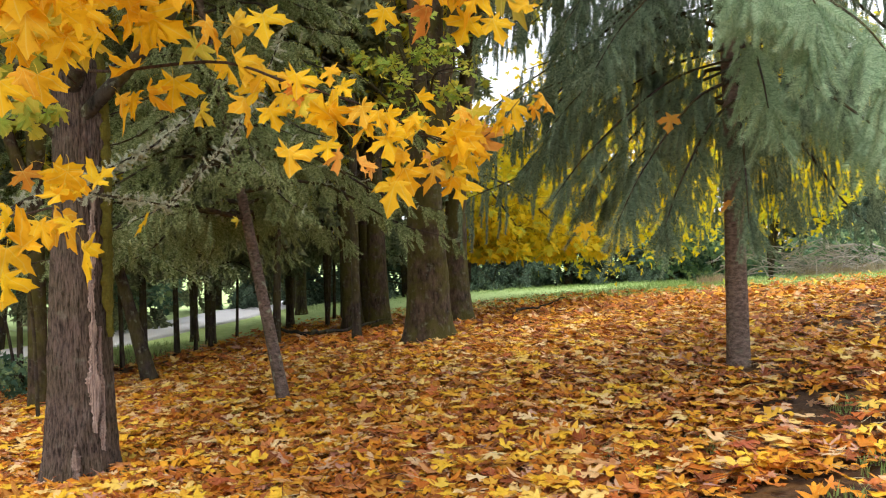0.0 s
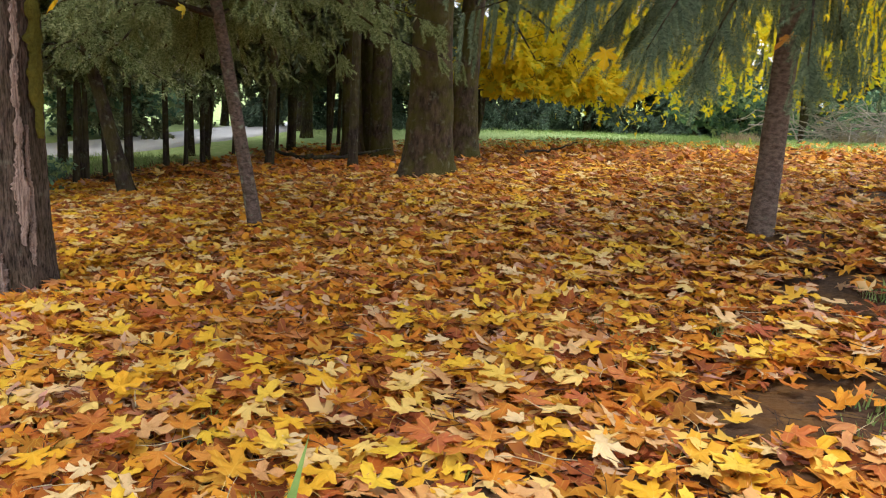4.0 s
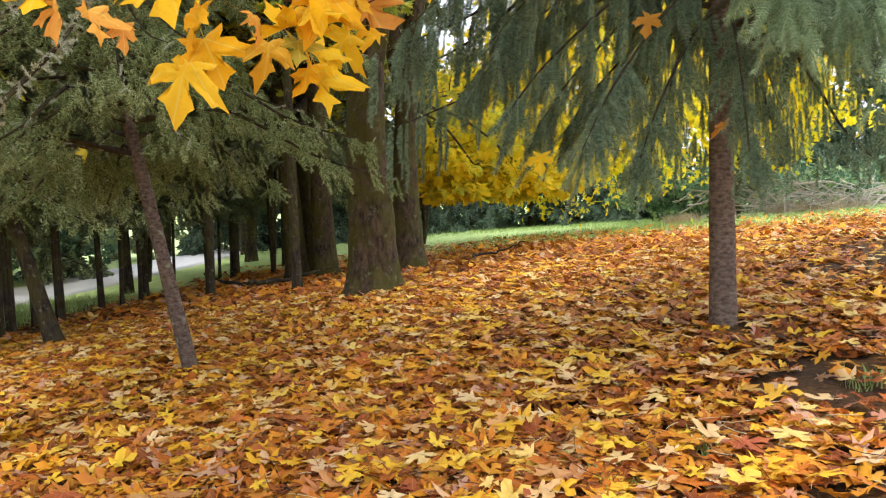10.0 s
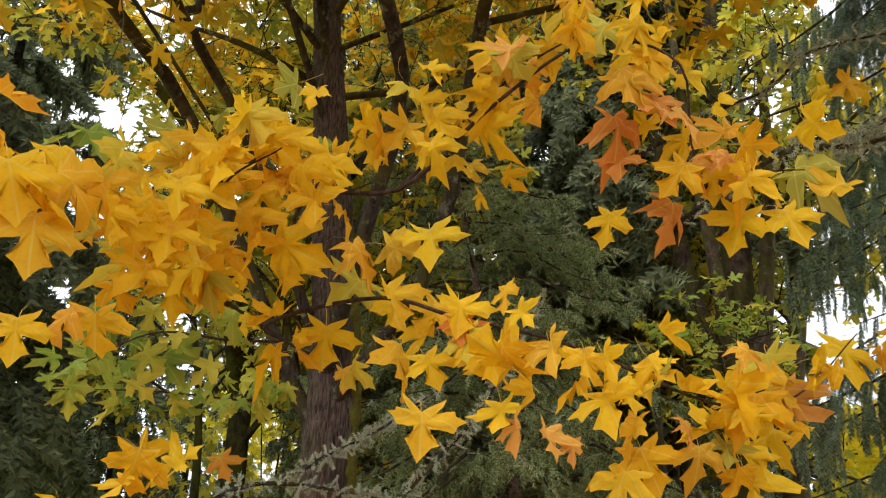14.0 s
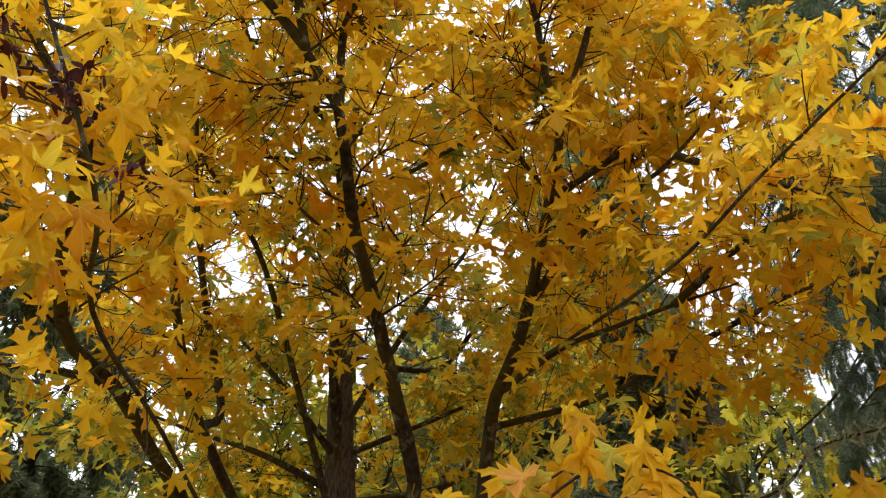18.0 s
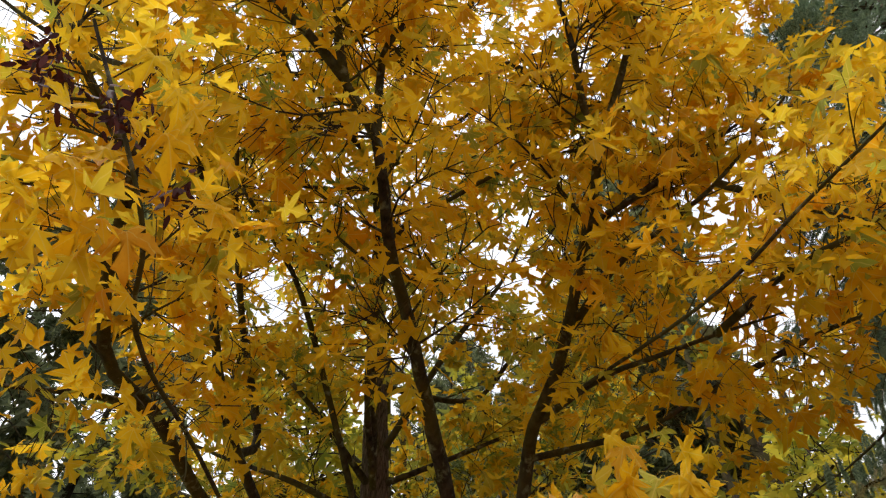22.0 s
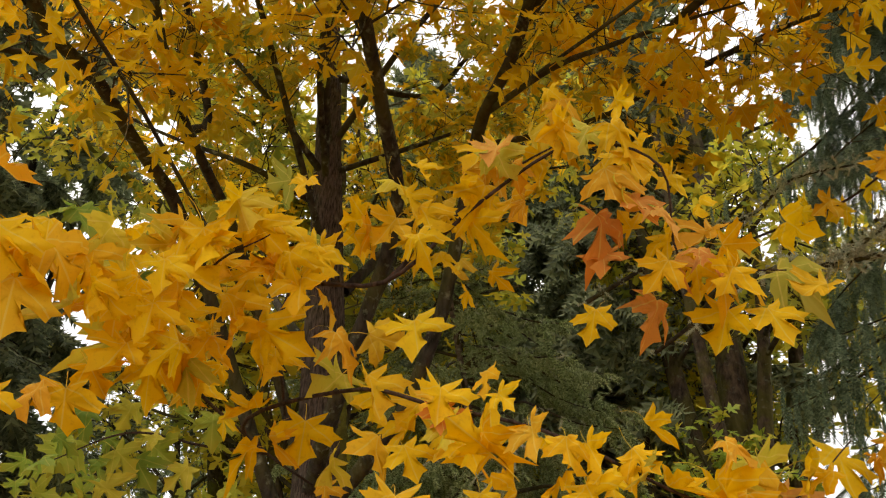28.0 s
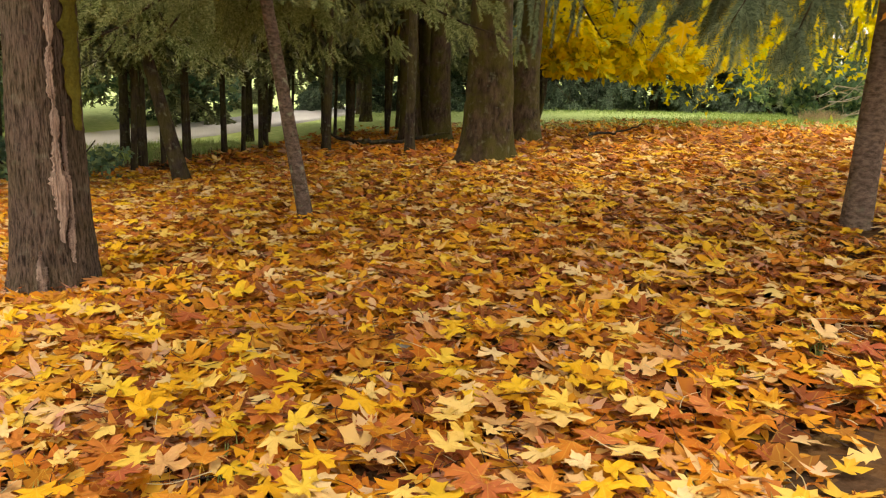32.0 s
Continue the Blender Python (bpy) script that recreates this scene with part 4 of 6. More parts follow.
    limbs += [
        ([(-0.93, 4.78, 5.7), (-0.42, 4.32, 5.67), (-0.04, 4.15, 5.71), (0.37, 3.96, 5.72), (0.92, 3.81, 6.12)], 0.025, 0.9, 16),
        ([(-1.32, 5.16, 5.33), (-0.73, 4.83, 5.27), (-0.31, 4.63, 5.13), (0.07, 4.55, 5.09), (0.46, 4.54, 5.1)], 0.022, 0.8, 13),
        ([(-1.5, 5.42, 5.26), (-0.67, 5.41, 5.25), (-0.11, 5.29, 5.32), (0.44, 5.28, 5.48)], 0.022, 0.8, 12),
        ([(-3.1, 6.25, 2.5), (-3.3, 6, 3), (-3.67, 5.01, 4.67), (-3.57, 4.21, 4.92), (-3.38, 3.63, 4.94), (-3.23, 3.07, 4.85), (-2.74, 2.52, 4.87), (-2.17, 2.09, 4.83), (-2.04, 1.86, 4.74), (-2.12, 1.52, 5.01), (-2.31, 1.22, 5.4)], 0.05, 0.8, 20),
        ([(-3.38, 3.63, 4.94), (-3.47, 3.23, 4.8), (-3.51, 2.92, 4.6), (-3.57, 2.55, 4.39)], 0.025, 0.8, 9),
        ([(-3.1, 6.25, 2.7), (-3.2, 6.1, 3.4), (-3.46, 5.29, 4.78), (-3.45, 4.63, 5.17), (-3.35, 4.14, 5.39), (-3.13, 3.59, 5.68), (-2.91, 3.12, 5.97), (-2.78, 2.74, 6.2), (-2.88, 2.09, 6.59), (-2.82, 1.61, 7.06), (-2.65, 1.24, 7.52), (-2.48, 0.73, 8.25)], 0.042, 1, 22),
    ]
    limbs += [
        ([(-3.46, 4.53, 5.27), (-3.55, 4.75, 5.64), (-3.49, 4.18, 6.29), (-3.25, 3.49, 6.86), (-3.13, 3.2, 7.18), (-2.98, 2.83, 7.64), (-2.77, 2.47, 8.19)], 0.032, 1, 15),
        ([(-3.25, 6.15, 5.2), (-3.2, 5.2, 6.1), (-3.2, 4.36, 6.91), (-3.27, 3.74, 7.22), (-3.34, 3.39, 7.59), (-2.91, 3.2, 8.26), (-2.79, 2.6, 8.82)], 0.03, 1, 13),
        ([(-2.82, 1.61, 7.06), (-3.16, 1.2, 7.47), (-3.44, 0.7, 7.99)], 0.022, 0.9, 12),
        ([(-2.88, 2.09, 6.59), (-3.62, 1.73, 7.13), (-4.26, 1.19, 7.69), (-4.61, 0.7, 8.18)], 0.022, 1, 12),
        ([(-3.28, 6.1, 5.9), (-2.9, 5.2, 6.5), (-2.17, 4.3, 7), (-1.51, 4.08, 6.91), (-0.88, 3.99, 6.89), (-0.47, 4.04, 6.93)], 0.03, 0.9, 12),
        ([(-3.3, 6.1, 6.3), (-2.9, 5.1, 7.0), (-2.33, 4.11, 7.42), (-2.59, 3.79, 7.33), (-3.07, 3.54, 7.32), (-3.49, 3.44, 7.22)], 0.026, 0.9, 12),
    ]
    limbs += [
        ([(-3.3, 6.1, 6.0), (-2.7, 4.9, 6.8), (-2.15, 3.74, 7.33), (-2.4, 3.07, 7.5), (-2.48, 2.72, 7.81), (-2.48, 2.3, 8.35)], 0.03, 0.9, 13),
        ([(-3.25, 5.55, 8.6), (-2.79, 4.72, 9.19), (-2.24, 4.31, 10.03), (-1.39, 3.97, 11), (-0.87, 3.8, 11.55), (-0.3, 3.5, 12.29), (0.35, 3.33, 12.96)], 0.045, 1.4, 18),
        ([(-2.24, 4.31, 10.03), (-1.96, 3.77, 10.73), (-1.48, 3.1, 11.84), (-1.03, 2.41, 12.84)], 0.035, 1.3, 14),
        ([(-1.39, 3.97, 11), (-0.78, 3.24, 12.11), (-0.35, 2.67, 13.06)], 0.03, 1.1, 12),
        ([(-2.24, 4.31, 10.03), (-1.17, 4.63, 10.36), (-0.18, 4.84, 10.59), (0.81, 4.87, 10.79), (1.54, 4.78, 10.96)], 0.035, 1.2, 16),
        ([(-1.17, 4.63, 10.36), (-0.22, 5.44, 9.85), (0.73, 5.61, 9.98), (1.28, 5.17, 10.6), (1.69, 4.82, 11.14)], 0.03, 1.1, 14),
    ]
    limbs += [
        ([(0.73, 5.61, 9.98), (1.42, 5.85, 10), (1.86, 5.62, 10.29)], 0.026, 1, 9),
        ([(-3.25, 5.55, 8.6), (-2.79, 4.72, 9.19), (-3.02, 3.77, 9.96), (-3.5, 2.43, 10.76), (-3.94, 1.44, 11.33), (-4.71, 0.67, 11.63)], 0.04, 1.3, 15),
        ([(-3.5, 2.43, 10.76), (-3.17, 1.85, 11.6), (-2.6, 1.31, 12.63)], 0.03, 1.2, 10),
        ([(-3.02, 3.77, 9.96), (-4.27, 2.91, 9.84), (-5.2, 2.12, 9.89), (-5.92, 1.38, 10.2)], 0.035, 1.3, 13),
        ([(-3.21, 6.1, 6.39), (-2.47, 5.93, 7.29), (-1.82, 5.9, 8.1), (-1.35, 5.75, 9.06)], 0.03, 1.2, 16),
        ([(-3.15, 5.88, 6.95), (-2.41, 6.36, 6.92), (-1.84, 6.37, 7.44), (-0.95, 6.62, 7.99)], 0.03, 1.1, 14),
    ]
    limbs += [
        ([(-3.34, 6.07, 5.99), (-3.62, 5.37, 6.47), (-4.11, 4.92, 7.04), (-4.71, 4.34, 7.48)], 0.03, 1.1, 12),
        ([(-3.2, 6.15, 6), (-2.61, 6.31, 6.22), (-2.12, 6.56, 6.53), (-1.63, 6.92, 6.94)], 0.026, 0.9, 10),
    ]
    limbs += [
        ([(-3.0, 5.6, 3.7), (-2.4, 3.4, 4.0), (-1.6, 2.2, 3.5), (-1.25, 1.8, 3.5), (-1.35, 1.35, 4.1)], 0.02, 0.45, 9),
        ([(-0.9, 4.9, 5.3), (0.1, 3.8, 4.6), (0.6, 3.2, 4.35), (1.1, 2.8, 4.3)], 0.02, 0.45, 9),
        ([(-3.0, 6.4, 4.2), (-3.4, 7.8, 6.0), (-4.1, 8.8, 7.2), (-4.7, 9.4, 8.4)], 0.045, 1.3, 14),
        ([(-3.1, 6.4, 4.8), (-2.7, 7.6, 6.6), (-2.1, 8.6, 7.9), (-1.6, 9.2, 9.2)], 0.045, 1.3, 14),
        ([(-3.1, 6.2, 4.0), (-4.3, 7.0, 5.2), (-5.2, 7.8, 6.2), (-6.0, 8.4, 7.6)], 0.045, 1.3, 14),
    ]
    limbs += [
        ([(-1.06, 1.27, 7.86), (-0.72, 0.96, 8.33), (-0.4, 0.64, 8.76)], 0.022, 0.9, 12),
        ([(-2.66, 4.55, 8.86), (-2.08, 4.5, 8.86), (-1.53, 4.46, 9.14), (-1.08, 4.68, 9.47)], 0.03, 1.1, 15),
        ([(-2.16, 4.21, 9.76), (-2.21, 3.36, 10.03), (-2.08, 2.6, 10.77), (-1.68, 1.89, 11.58)], 0.03, 1.1, 13),
        ([(-0.11, 5.29, 5.32), (0.43, 5.14, 5.35), (0.8, 4.99, 5.31), (1.14, 4.87, 5.21)], 0.022, 0.8, 13),
        ([(0.37, 3.96, 5.72), (0.68, 4.03, 5.39), (0.99, 4.11, 5.14)], 0.022, 0.8, 11),
        ([(0.07, 4.55, 5.09), (0.51, 4.11, 4.95), (0.82, 3.89, 4.83), (1.06, 3.81, 4.84)], 0.022, 0.7, 11),
        ([(-3.36, 6.17, 5.66), (-3.82, 5.65, 5.85), (-4.44, 5.33, 6.08), (-5.09, 4.97, 6.37)], 0.03, 1.1, 13),
        ([(-3.15, 6.26, 5.54), (-2.54, 6.7, 5.78), (-1.87, 7.13, 6.28), (-1.08, 7.58, 6.64)], 0.03, 1.1, 13),
        ([(-3.06, 5.63, 7.51), (-3.49, 5.15, 8.13), (-4.03, 4.71, 8.59), (-4.55, 4.21, 9)], 0.03, 1.2, 14),
    ]
    leaves, low_leaves, back_leaves, crown_tubes = [], [], [], []
    for pts, r, reach, n in limbs:
        line = spline(pts, 26) - o
        part("limb", make_mesh("limb", *tube(line, r * (1.2 if r > 0.02 else 0.6), r * 0.3, 9, 0.12), M_LIMB), tree, "dark lichen-spotted limb")
        low = r == 0.02
        back = pts[0][1] > 5.7 and pts[0][2] > 4.0
        grow(line, r * 0.36, reach, n, low_leaves if low else back_leaves if back else leaves, 0.9, 1, 0.2, crown_tubes, 0.7 if low else 1.1 if pts[0][2] > 8.3 or back else 0.32 if r < 0.023 else 0.45, 0.16, 0.15 if pts[0][2] > 4 else 0.35)
    tagged(part("twig", make_mesh("twig", *join(crown_tubes), M_LIMB), tree, "fine dark twigs"), kind="stuff")
    pos, tip, nrm, size = [np.concatenate(q) for q in zip(leaf_arrays(leaves, 0.142), leaf_arrays(low_leaves, 0.09))]
    tagged(part("crown", leaf_cloud("crown", pos, tip, nrm, size, M_CROWN_LEAF, LEAF_CROWN), tree, "golden and orange maple leaves"), kind="stuff")

    p, t, nn, sz = leaf_arrays(back_leaves, 0.13)
    tagged(part("inner_crown", leaf_cloud("inner_crown", p, t, nn, sz, M_BACK_LEAF, LEAF_CROWN), tree, "yellow maple leaves still tinged with green"), kind="stuff")

    # low boughs near the path, hung leaf by leaf
    boughs = [
        ([(-2.95, 6.1, 3.0), (-2.3, 4.6, 2.75), (-1.45, 3.3, 2.42), (-0.92, 3.1, 2.4), (-0.6, 3.0, 2.28), (-0.3, 2.98, 2.18), (0.0, 3.3, 2.08), (0.2, 3.6, 2.15), (0.4, 3.85, 2.38)], 30, M_NEAR_LEAF),
        ([(-2.3, 4.6, 2.75), (-1.6, 3.1, 2.55), (-1.25, 2.75, 2.65), (-1.05, 2.75, 2.75)], 30, M_NEAR_LEAF),
        ([(-2.3, 4.7, 3.0), (-1.3, 3.2, 2.8), (-0.85, 3.1, 2.75), (-0.55, 3.1, 2.98), (-0.25, 3.12, 3.15), (0.0, 3.18, 3.05), (0.02, 3.35, 2.8), (0.3, 3.45, 2.78)], 24, M_NEAR_LEAF),
        ([(-2.6, 4.2, 1.95), (-1.9, 3.3, 1.8), (-1.5, 2.9, 1.8), (-1.38, 2.75, 1.68)], 4, M_NEAR_LEAF),
    ]
    boughs += [
        ([(-1.6, 3.1, 2.55), (-1.4, 2.6, 2.5), (-1.3, 2.1, 2.45)], 14, M_NEAR_LEAF),
        ([(-2.3, 4.6, 2.75), (-2.2, 4.0, 2.6), (-2.15, 3.5, 2.5), (-2.2, 3.2, 2.3)], 10, M_GREEN_LEAF),
        ([(-0.85, 3.1, 2.75), (-0.7, 3.2, 3.0), (-0.5, 3.3, 3.25), (-0.25, 3.3, 3.35)], 6, M_NEAR_LEAF),
        ([(0.3, 5.6, 4.2), (0.7, 4.9, 3.9), (0.95, 4.45, 3.8), (1.3, 4.2, 3.75)], 8, M_NEAR_LEAF),
        ([(-2.9, 5.6, 2.7), (-2.7, 4.9, 2.5), (-2.9, 4.3, 2.45), (-3.2, 3.9, 2.4)], 34, M_GREEN_LEAF),
    ]
    # about where the camera stands; the low boughs' leaves turn to face it
    camera_spot = np.array([0.2, 1.24, 1.7])

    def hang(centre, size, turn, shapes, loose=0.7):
        """Hangs a leaf with its upper side turned to the camera's place, to fit its view."""
        view = unit(centre - camera_spot)
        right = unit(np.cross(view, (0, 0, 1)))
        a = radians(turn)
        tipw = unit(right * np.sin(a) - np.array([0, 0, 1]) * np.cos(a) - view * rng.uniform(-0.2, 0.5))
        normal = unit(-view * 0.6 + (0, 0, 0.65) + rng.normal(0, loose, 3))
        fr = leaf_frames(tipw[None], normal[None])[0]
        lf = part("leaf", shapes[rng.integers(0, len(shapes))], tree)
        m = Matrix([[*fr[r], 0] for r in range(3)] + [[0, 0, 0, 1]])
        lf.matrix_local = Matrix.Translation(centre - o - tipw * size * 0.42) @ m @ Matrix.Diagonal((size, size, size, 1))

    kinds = {mat.name: [make_mesh("leaf", v, f, mat, uv) for v, f, uv in LEAF_SHAPES] for mat in (M_NEAR_LEAF, M_ORANGE_LEAF, M_GREEN_LEAF, M_LIME_LEAF)}
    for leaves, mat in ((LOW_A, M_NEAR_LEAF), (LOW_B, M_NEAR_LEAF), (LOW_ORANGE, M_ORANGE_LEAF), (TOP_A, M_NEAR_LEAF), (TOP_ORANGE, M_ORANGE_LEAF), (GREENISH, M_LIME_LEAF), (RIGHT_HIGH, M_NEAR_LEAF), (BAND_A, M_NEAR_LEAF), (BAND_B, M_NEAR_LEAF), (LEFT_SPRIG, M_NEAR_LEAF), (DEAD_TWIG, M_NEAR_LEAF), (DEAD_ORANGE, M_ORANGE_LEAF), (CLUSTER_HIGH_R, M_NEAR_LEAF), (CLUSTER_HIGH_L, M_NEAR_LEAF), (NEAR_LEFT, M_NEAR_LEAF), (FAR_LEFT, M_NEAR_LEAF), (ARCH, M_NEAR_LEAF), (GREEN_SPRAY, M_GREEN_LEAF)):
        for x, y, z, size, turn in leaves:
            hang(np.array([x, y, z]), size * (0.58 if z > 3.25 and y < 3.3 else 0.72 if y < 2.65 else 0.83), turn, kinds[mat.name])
    for pts, n, mat in boughs:
        line = spline(pts, 40)
        part("bough", make_mesh("bough", *tube(line - o, 0.009, 0.002, 7, 0.1), M_TWIG), tree, "slender low bough")
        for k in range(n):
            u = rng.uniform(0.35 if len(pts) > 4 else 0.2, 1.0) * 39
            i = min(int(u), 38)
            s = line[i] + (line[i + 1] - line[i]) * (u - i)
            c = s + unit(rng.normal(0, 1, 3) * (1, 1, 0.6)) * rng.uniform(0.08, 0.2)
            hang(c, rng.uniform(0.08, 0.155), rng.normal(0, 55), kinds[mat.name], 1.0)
    # bunches of dark winged seeds
    for c in ((-1.30, 1.34, 3.72), (-1.22, 1.30, 3.62), (-1.09, 1.08, 3.9), (-1.22, 1.60, 3.72), (-1.2, 1.84, 3.65), (-1.25, 1.42, 3.62), (-1.12, 1.5, 3.6)):
        n = 34
        t = rng.normal(size=(n, 3)) + (0, 0, -1.2)
        p = np.array(c) - o + rng.normal(0, 0.032, (n, 3))
        tagged(part("samara", leaf_cloud("samara", p, t, rng.normal(size=(n, 3)), rng.uniform(0.03, 0.055, n), M_SEED, [leaf_template(OVAL * (0.6, 1), 0.3, 0.2, 0.1, False)]), tree, "hanging bunch of dark maroon winged seeds"), kind="stuff")
    # dead lower branches, grown over with pale lichen
    dead = [
        [(-2.83, 4.2, 1.68), (-2.62, 4.39, 1.83), (-2.51, 4.61, 1.98), (-2.36, 4.84, 2.02), (-2.13, 5.11, 1.99), (-1.91, 5.23, 1.95)],
        [(-1.96, 5.32, 1.94), (-1.76, 5.5, 2.22), (-1.58, 5.64, 2.48), (-1.38, 5.74, 2.87), (-1.3, 6.2, 3.4)],
        [(-2.29, 4.87, 2.1), (-2.16, 5.06, 2.23), (-2.01, 5.24, 2.37), (-1.9, 5.8, 2.7)],
        [(-0.4, 6.0, 3.7), (0.31, 4.98, 3.62), (0.59, 4.97, 3.6), (0.86, 4.93, 3.6), (1.13, 4.97, 3.64), (1.3, 4.96, 3.62)],
        [(0.59, 4.97, 3.6), (0.79, 4.9, 3.68), (1.05, 4.88, 3.84)],
    ]
    dead += [
        [(-0.9, 6.3, 4.3), (-0.06, 5.98, 4.5), (0.34, 5.93, 4.59), (0.62, 5.82, 4.74), (1.15, 5.83, 4.77)],
    ]
    for pts in dead:
        line = spline(pts, 26) - o
        br = part("dead_branch", make_mesh("dead_branch", *tube(line, 0.016, 0.006, 7, 0.25), M_LIMB), tree, "bare branch crusted with pale lichen")
        n = 220
        i = rng.integers(0, 26, n)
        t = rng.normal(size=(n, 3))
        tagged(part("lichen_tuft", sprig_cloud("lichen_tuft", line[i] + rng.normal(0, 0.012, (n, 3)), t, rng.uniform(0.025, 0.085, n), M_LICHEN, SPRIG), br), kind="stuff")
    return tree


M_LIME_LEAF = leaf_material("maple_leaf_lime", [(0.0, (0.30, 0.36, 0.06)), (0.5, (0.50, 0.46, 0.06)), (1.0, (0.66, 0.55, 0.07))], 0.42, spots=0.1)
rng = np.random.default_rng(11)
build_main_maple()


# ---- the mossy maples behind ----
def mossy_maple(x, y, trunks, label, crown_n, mat=None, spread=1.0, first=0.4, limbs=5, low_limbs=(), yellow=(), bark=None):
    tree = thing("mossy_maple", x, y, float(height(x, y)), label, "tree", "old maples at the meadow edge")
    leaves, tubes = [], []
    for path, r0, flare in trunks:
        line = spline(path, 60)
        part("trunk", make_mesh("trunk", *tube(line, r0, r0 * 0.3, 28, 0.07, flare), bark or M_MOSS_BARK), tree)
        for b in range(limbs):
            k = int(rng.uniform(first, 0.98) * 58)
            az = rng.uniform(0, 6.28)
            w = np.array([np.cos(az), np.sin(az), rng.uniform(0.2, 0.9)])
            ln = rng.uniform(1.8, 3.4) * spread
            lb = spline([line[k], line[k] + w * ln * 0.5 + (0, 0, 0.2), line[k] + w * ln], 14)
            part("limb", make_mesh("limb", *tube(lb, r0 * 0.28, 0.02, 7, 0.1), M_LIMB), tree)
            grow(lb, 0.03, 1.2, crown_n, leaves, 0.9, 1, 0.0, tubes, 1.1, 0.2)
    for path in low_limbs:
        lb = spline(path, 16)
        part("limb", make_mesh("limb", *tube(lb, 0.03, 0.008, 7, 0.1), M_LIMB), tree)
        green = []
        grow(lb, 0.016, 0.8, 12, green, 1.0, 0, 0.0, tubes, 2.2, 0.13)
        p, t, nn, sz = leaf_arrays(green, 0.13)
        tagged(part("green_spray", leaf_cloud("green_spray", p, t, nn, sz, M_GREEN_LEAF, LEAF_BARE), tree, "leaves that are still green"), kind="stuff")
    for e in yellow:
        e = np.array(e, float)
        lb = spline([(0, 0, e[2] + 1.6), e * (0.4, 0.4, 0) + (0, 0, e[2] + 1.3), e * (0.75, 0.75, 1) + (0, 0, 0.6), e], 18)
        part("limb", make_mesh("limb", *tube(lb, 0.035, 0.006, 7, 0.1), M_LIMB), tree)
        gold = []
        grow(lb, 0.012, 1.5, 14, gold, 1.0, 1, -0.1, tubes, 2.4, 0.18, 0.5)
        p, t, nn, sz = leaf_arrays(gold, 0.2)
        low = p[:, 2] > 1.3
        tagged(part("yellow_spray", leaf_cloud("yellow_spray", p[low], t[low], nn[low], sz[low], M_FAR_YELLOW, LEAF_LOW), tree, "bright yellow drooping leaf spray"), kind="stuff")
    tagged(part("twig", make_mesh("twig", *join(tubes), M_LIMB), tree), kind="stuff")
    pos, tip, nrm, size = leaf_arrays(leaves, 0.2)
    tagged(part("crown", leaf_cloud("crown", pos, tip, nrm, size, mat or M_CROWN_LEAF, LEAF_LOW), tree), kind="stuff")
    return tree


M_OLIVE_LEAF = leaf_material("maple_leaf_olive", [(0.0, (0.40, 0.40, 0.05)), (0.5, (0.68, 0.54, 0.05)), (0.75, (0.46, 0.44, 0.06)), (1.0, (0.26, 0.34, 0.07))], 0.55, veins=False, spots=0.0)
rng = np.random.default_rng(12)
mossy_maple(-0.28, 12.6, [([(0, 0, -0.2), (0, 0, 1.0), (-0.03, 0, 2.6), (0.1, 0.1, 5), (0.2, 0.2, 9), (0.0, 0, 13)], 0.40, 0.85), ([(-0.05, 0.1, 2.6), (-0.5, 0.2, 5), (-0.9, 0.4, 8), (-1.2, 0.6, 12)], 0.2, 0.0), ([(0.05, 0.0, 3.0), (0.45, -0.1, 5), (0.8, 0.0, 8), (0.9, 0.1, 13)], 0.15, 0.0), ([(0.0, -0.1, 3.4), (-0.15, -0.4, 5.5), (-0.4, -0.4, 9), (-0.5, -0.5, 13)], 0.13, 0.0)],
            "mossy old maple trunk with flared roots in leaf litter", 7, M_OLIVE_LEAF, limbs=3, first=0.5, low_limbs=([(0, 0, 3.2), (0.1, -1.2, 3.7), (0.2, -2.6, 3.85), (0.5, -3.6, 3.7)], [(0, 0, 3.4), (-0.2, -1.4, 4.1), (-0.3, -2.8, 4.3)], [(0, 0, 3.3), (-0.7, -1.0, 4.0), (-1.4, -1.9, 4.3)]))
mossy_maple(0.28, 15.6, [([(0, 0, -0.2), (-0.05, 0, 1.5), (0.1, 0, 4), (0.6, 0.1, 7), (1.2, 0.3, 12)], 0.30, 0.7), ([(0, 0, 3.2), (-0.4, 0, 6), (-0.5, 0, 12)], 0.2, 0.0)],
            "dark mossy maple trunk close behind another maple", 10, M_OLIVE_LEAF, limbs=7, first=0.6, spread=1.0,
            yellow=((0.9, 2.0, 1.7), (1.8, 2.6, 1.5), (2.9, 2.8, 1.6)))
mossy_maple(-1.95, 17.2, [([(-0.15, 0.1, -0.2), (-0.25, 0, 2), (-0.45, 0, 6), (-0.7, 0.1, 12)], 0.24, 0.65), ([(0.5, -0.2, -0.2), (0.42, -0.2, 2), (0.4, -0.2, 6), (0.5, 0, 12)], 0.27, 0.65), ([(0.1, 0.8, -0.2), (0.0, 0.8, 4), (0.0, 0.8, 11)], 0.2, 0.3)],
            "clump of mossy maple stems at the meadow edge", 8, M_OLIVE_LEAF, limbs=10, spread=1.2)
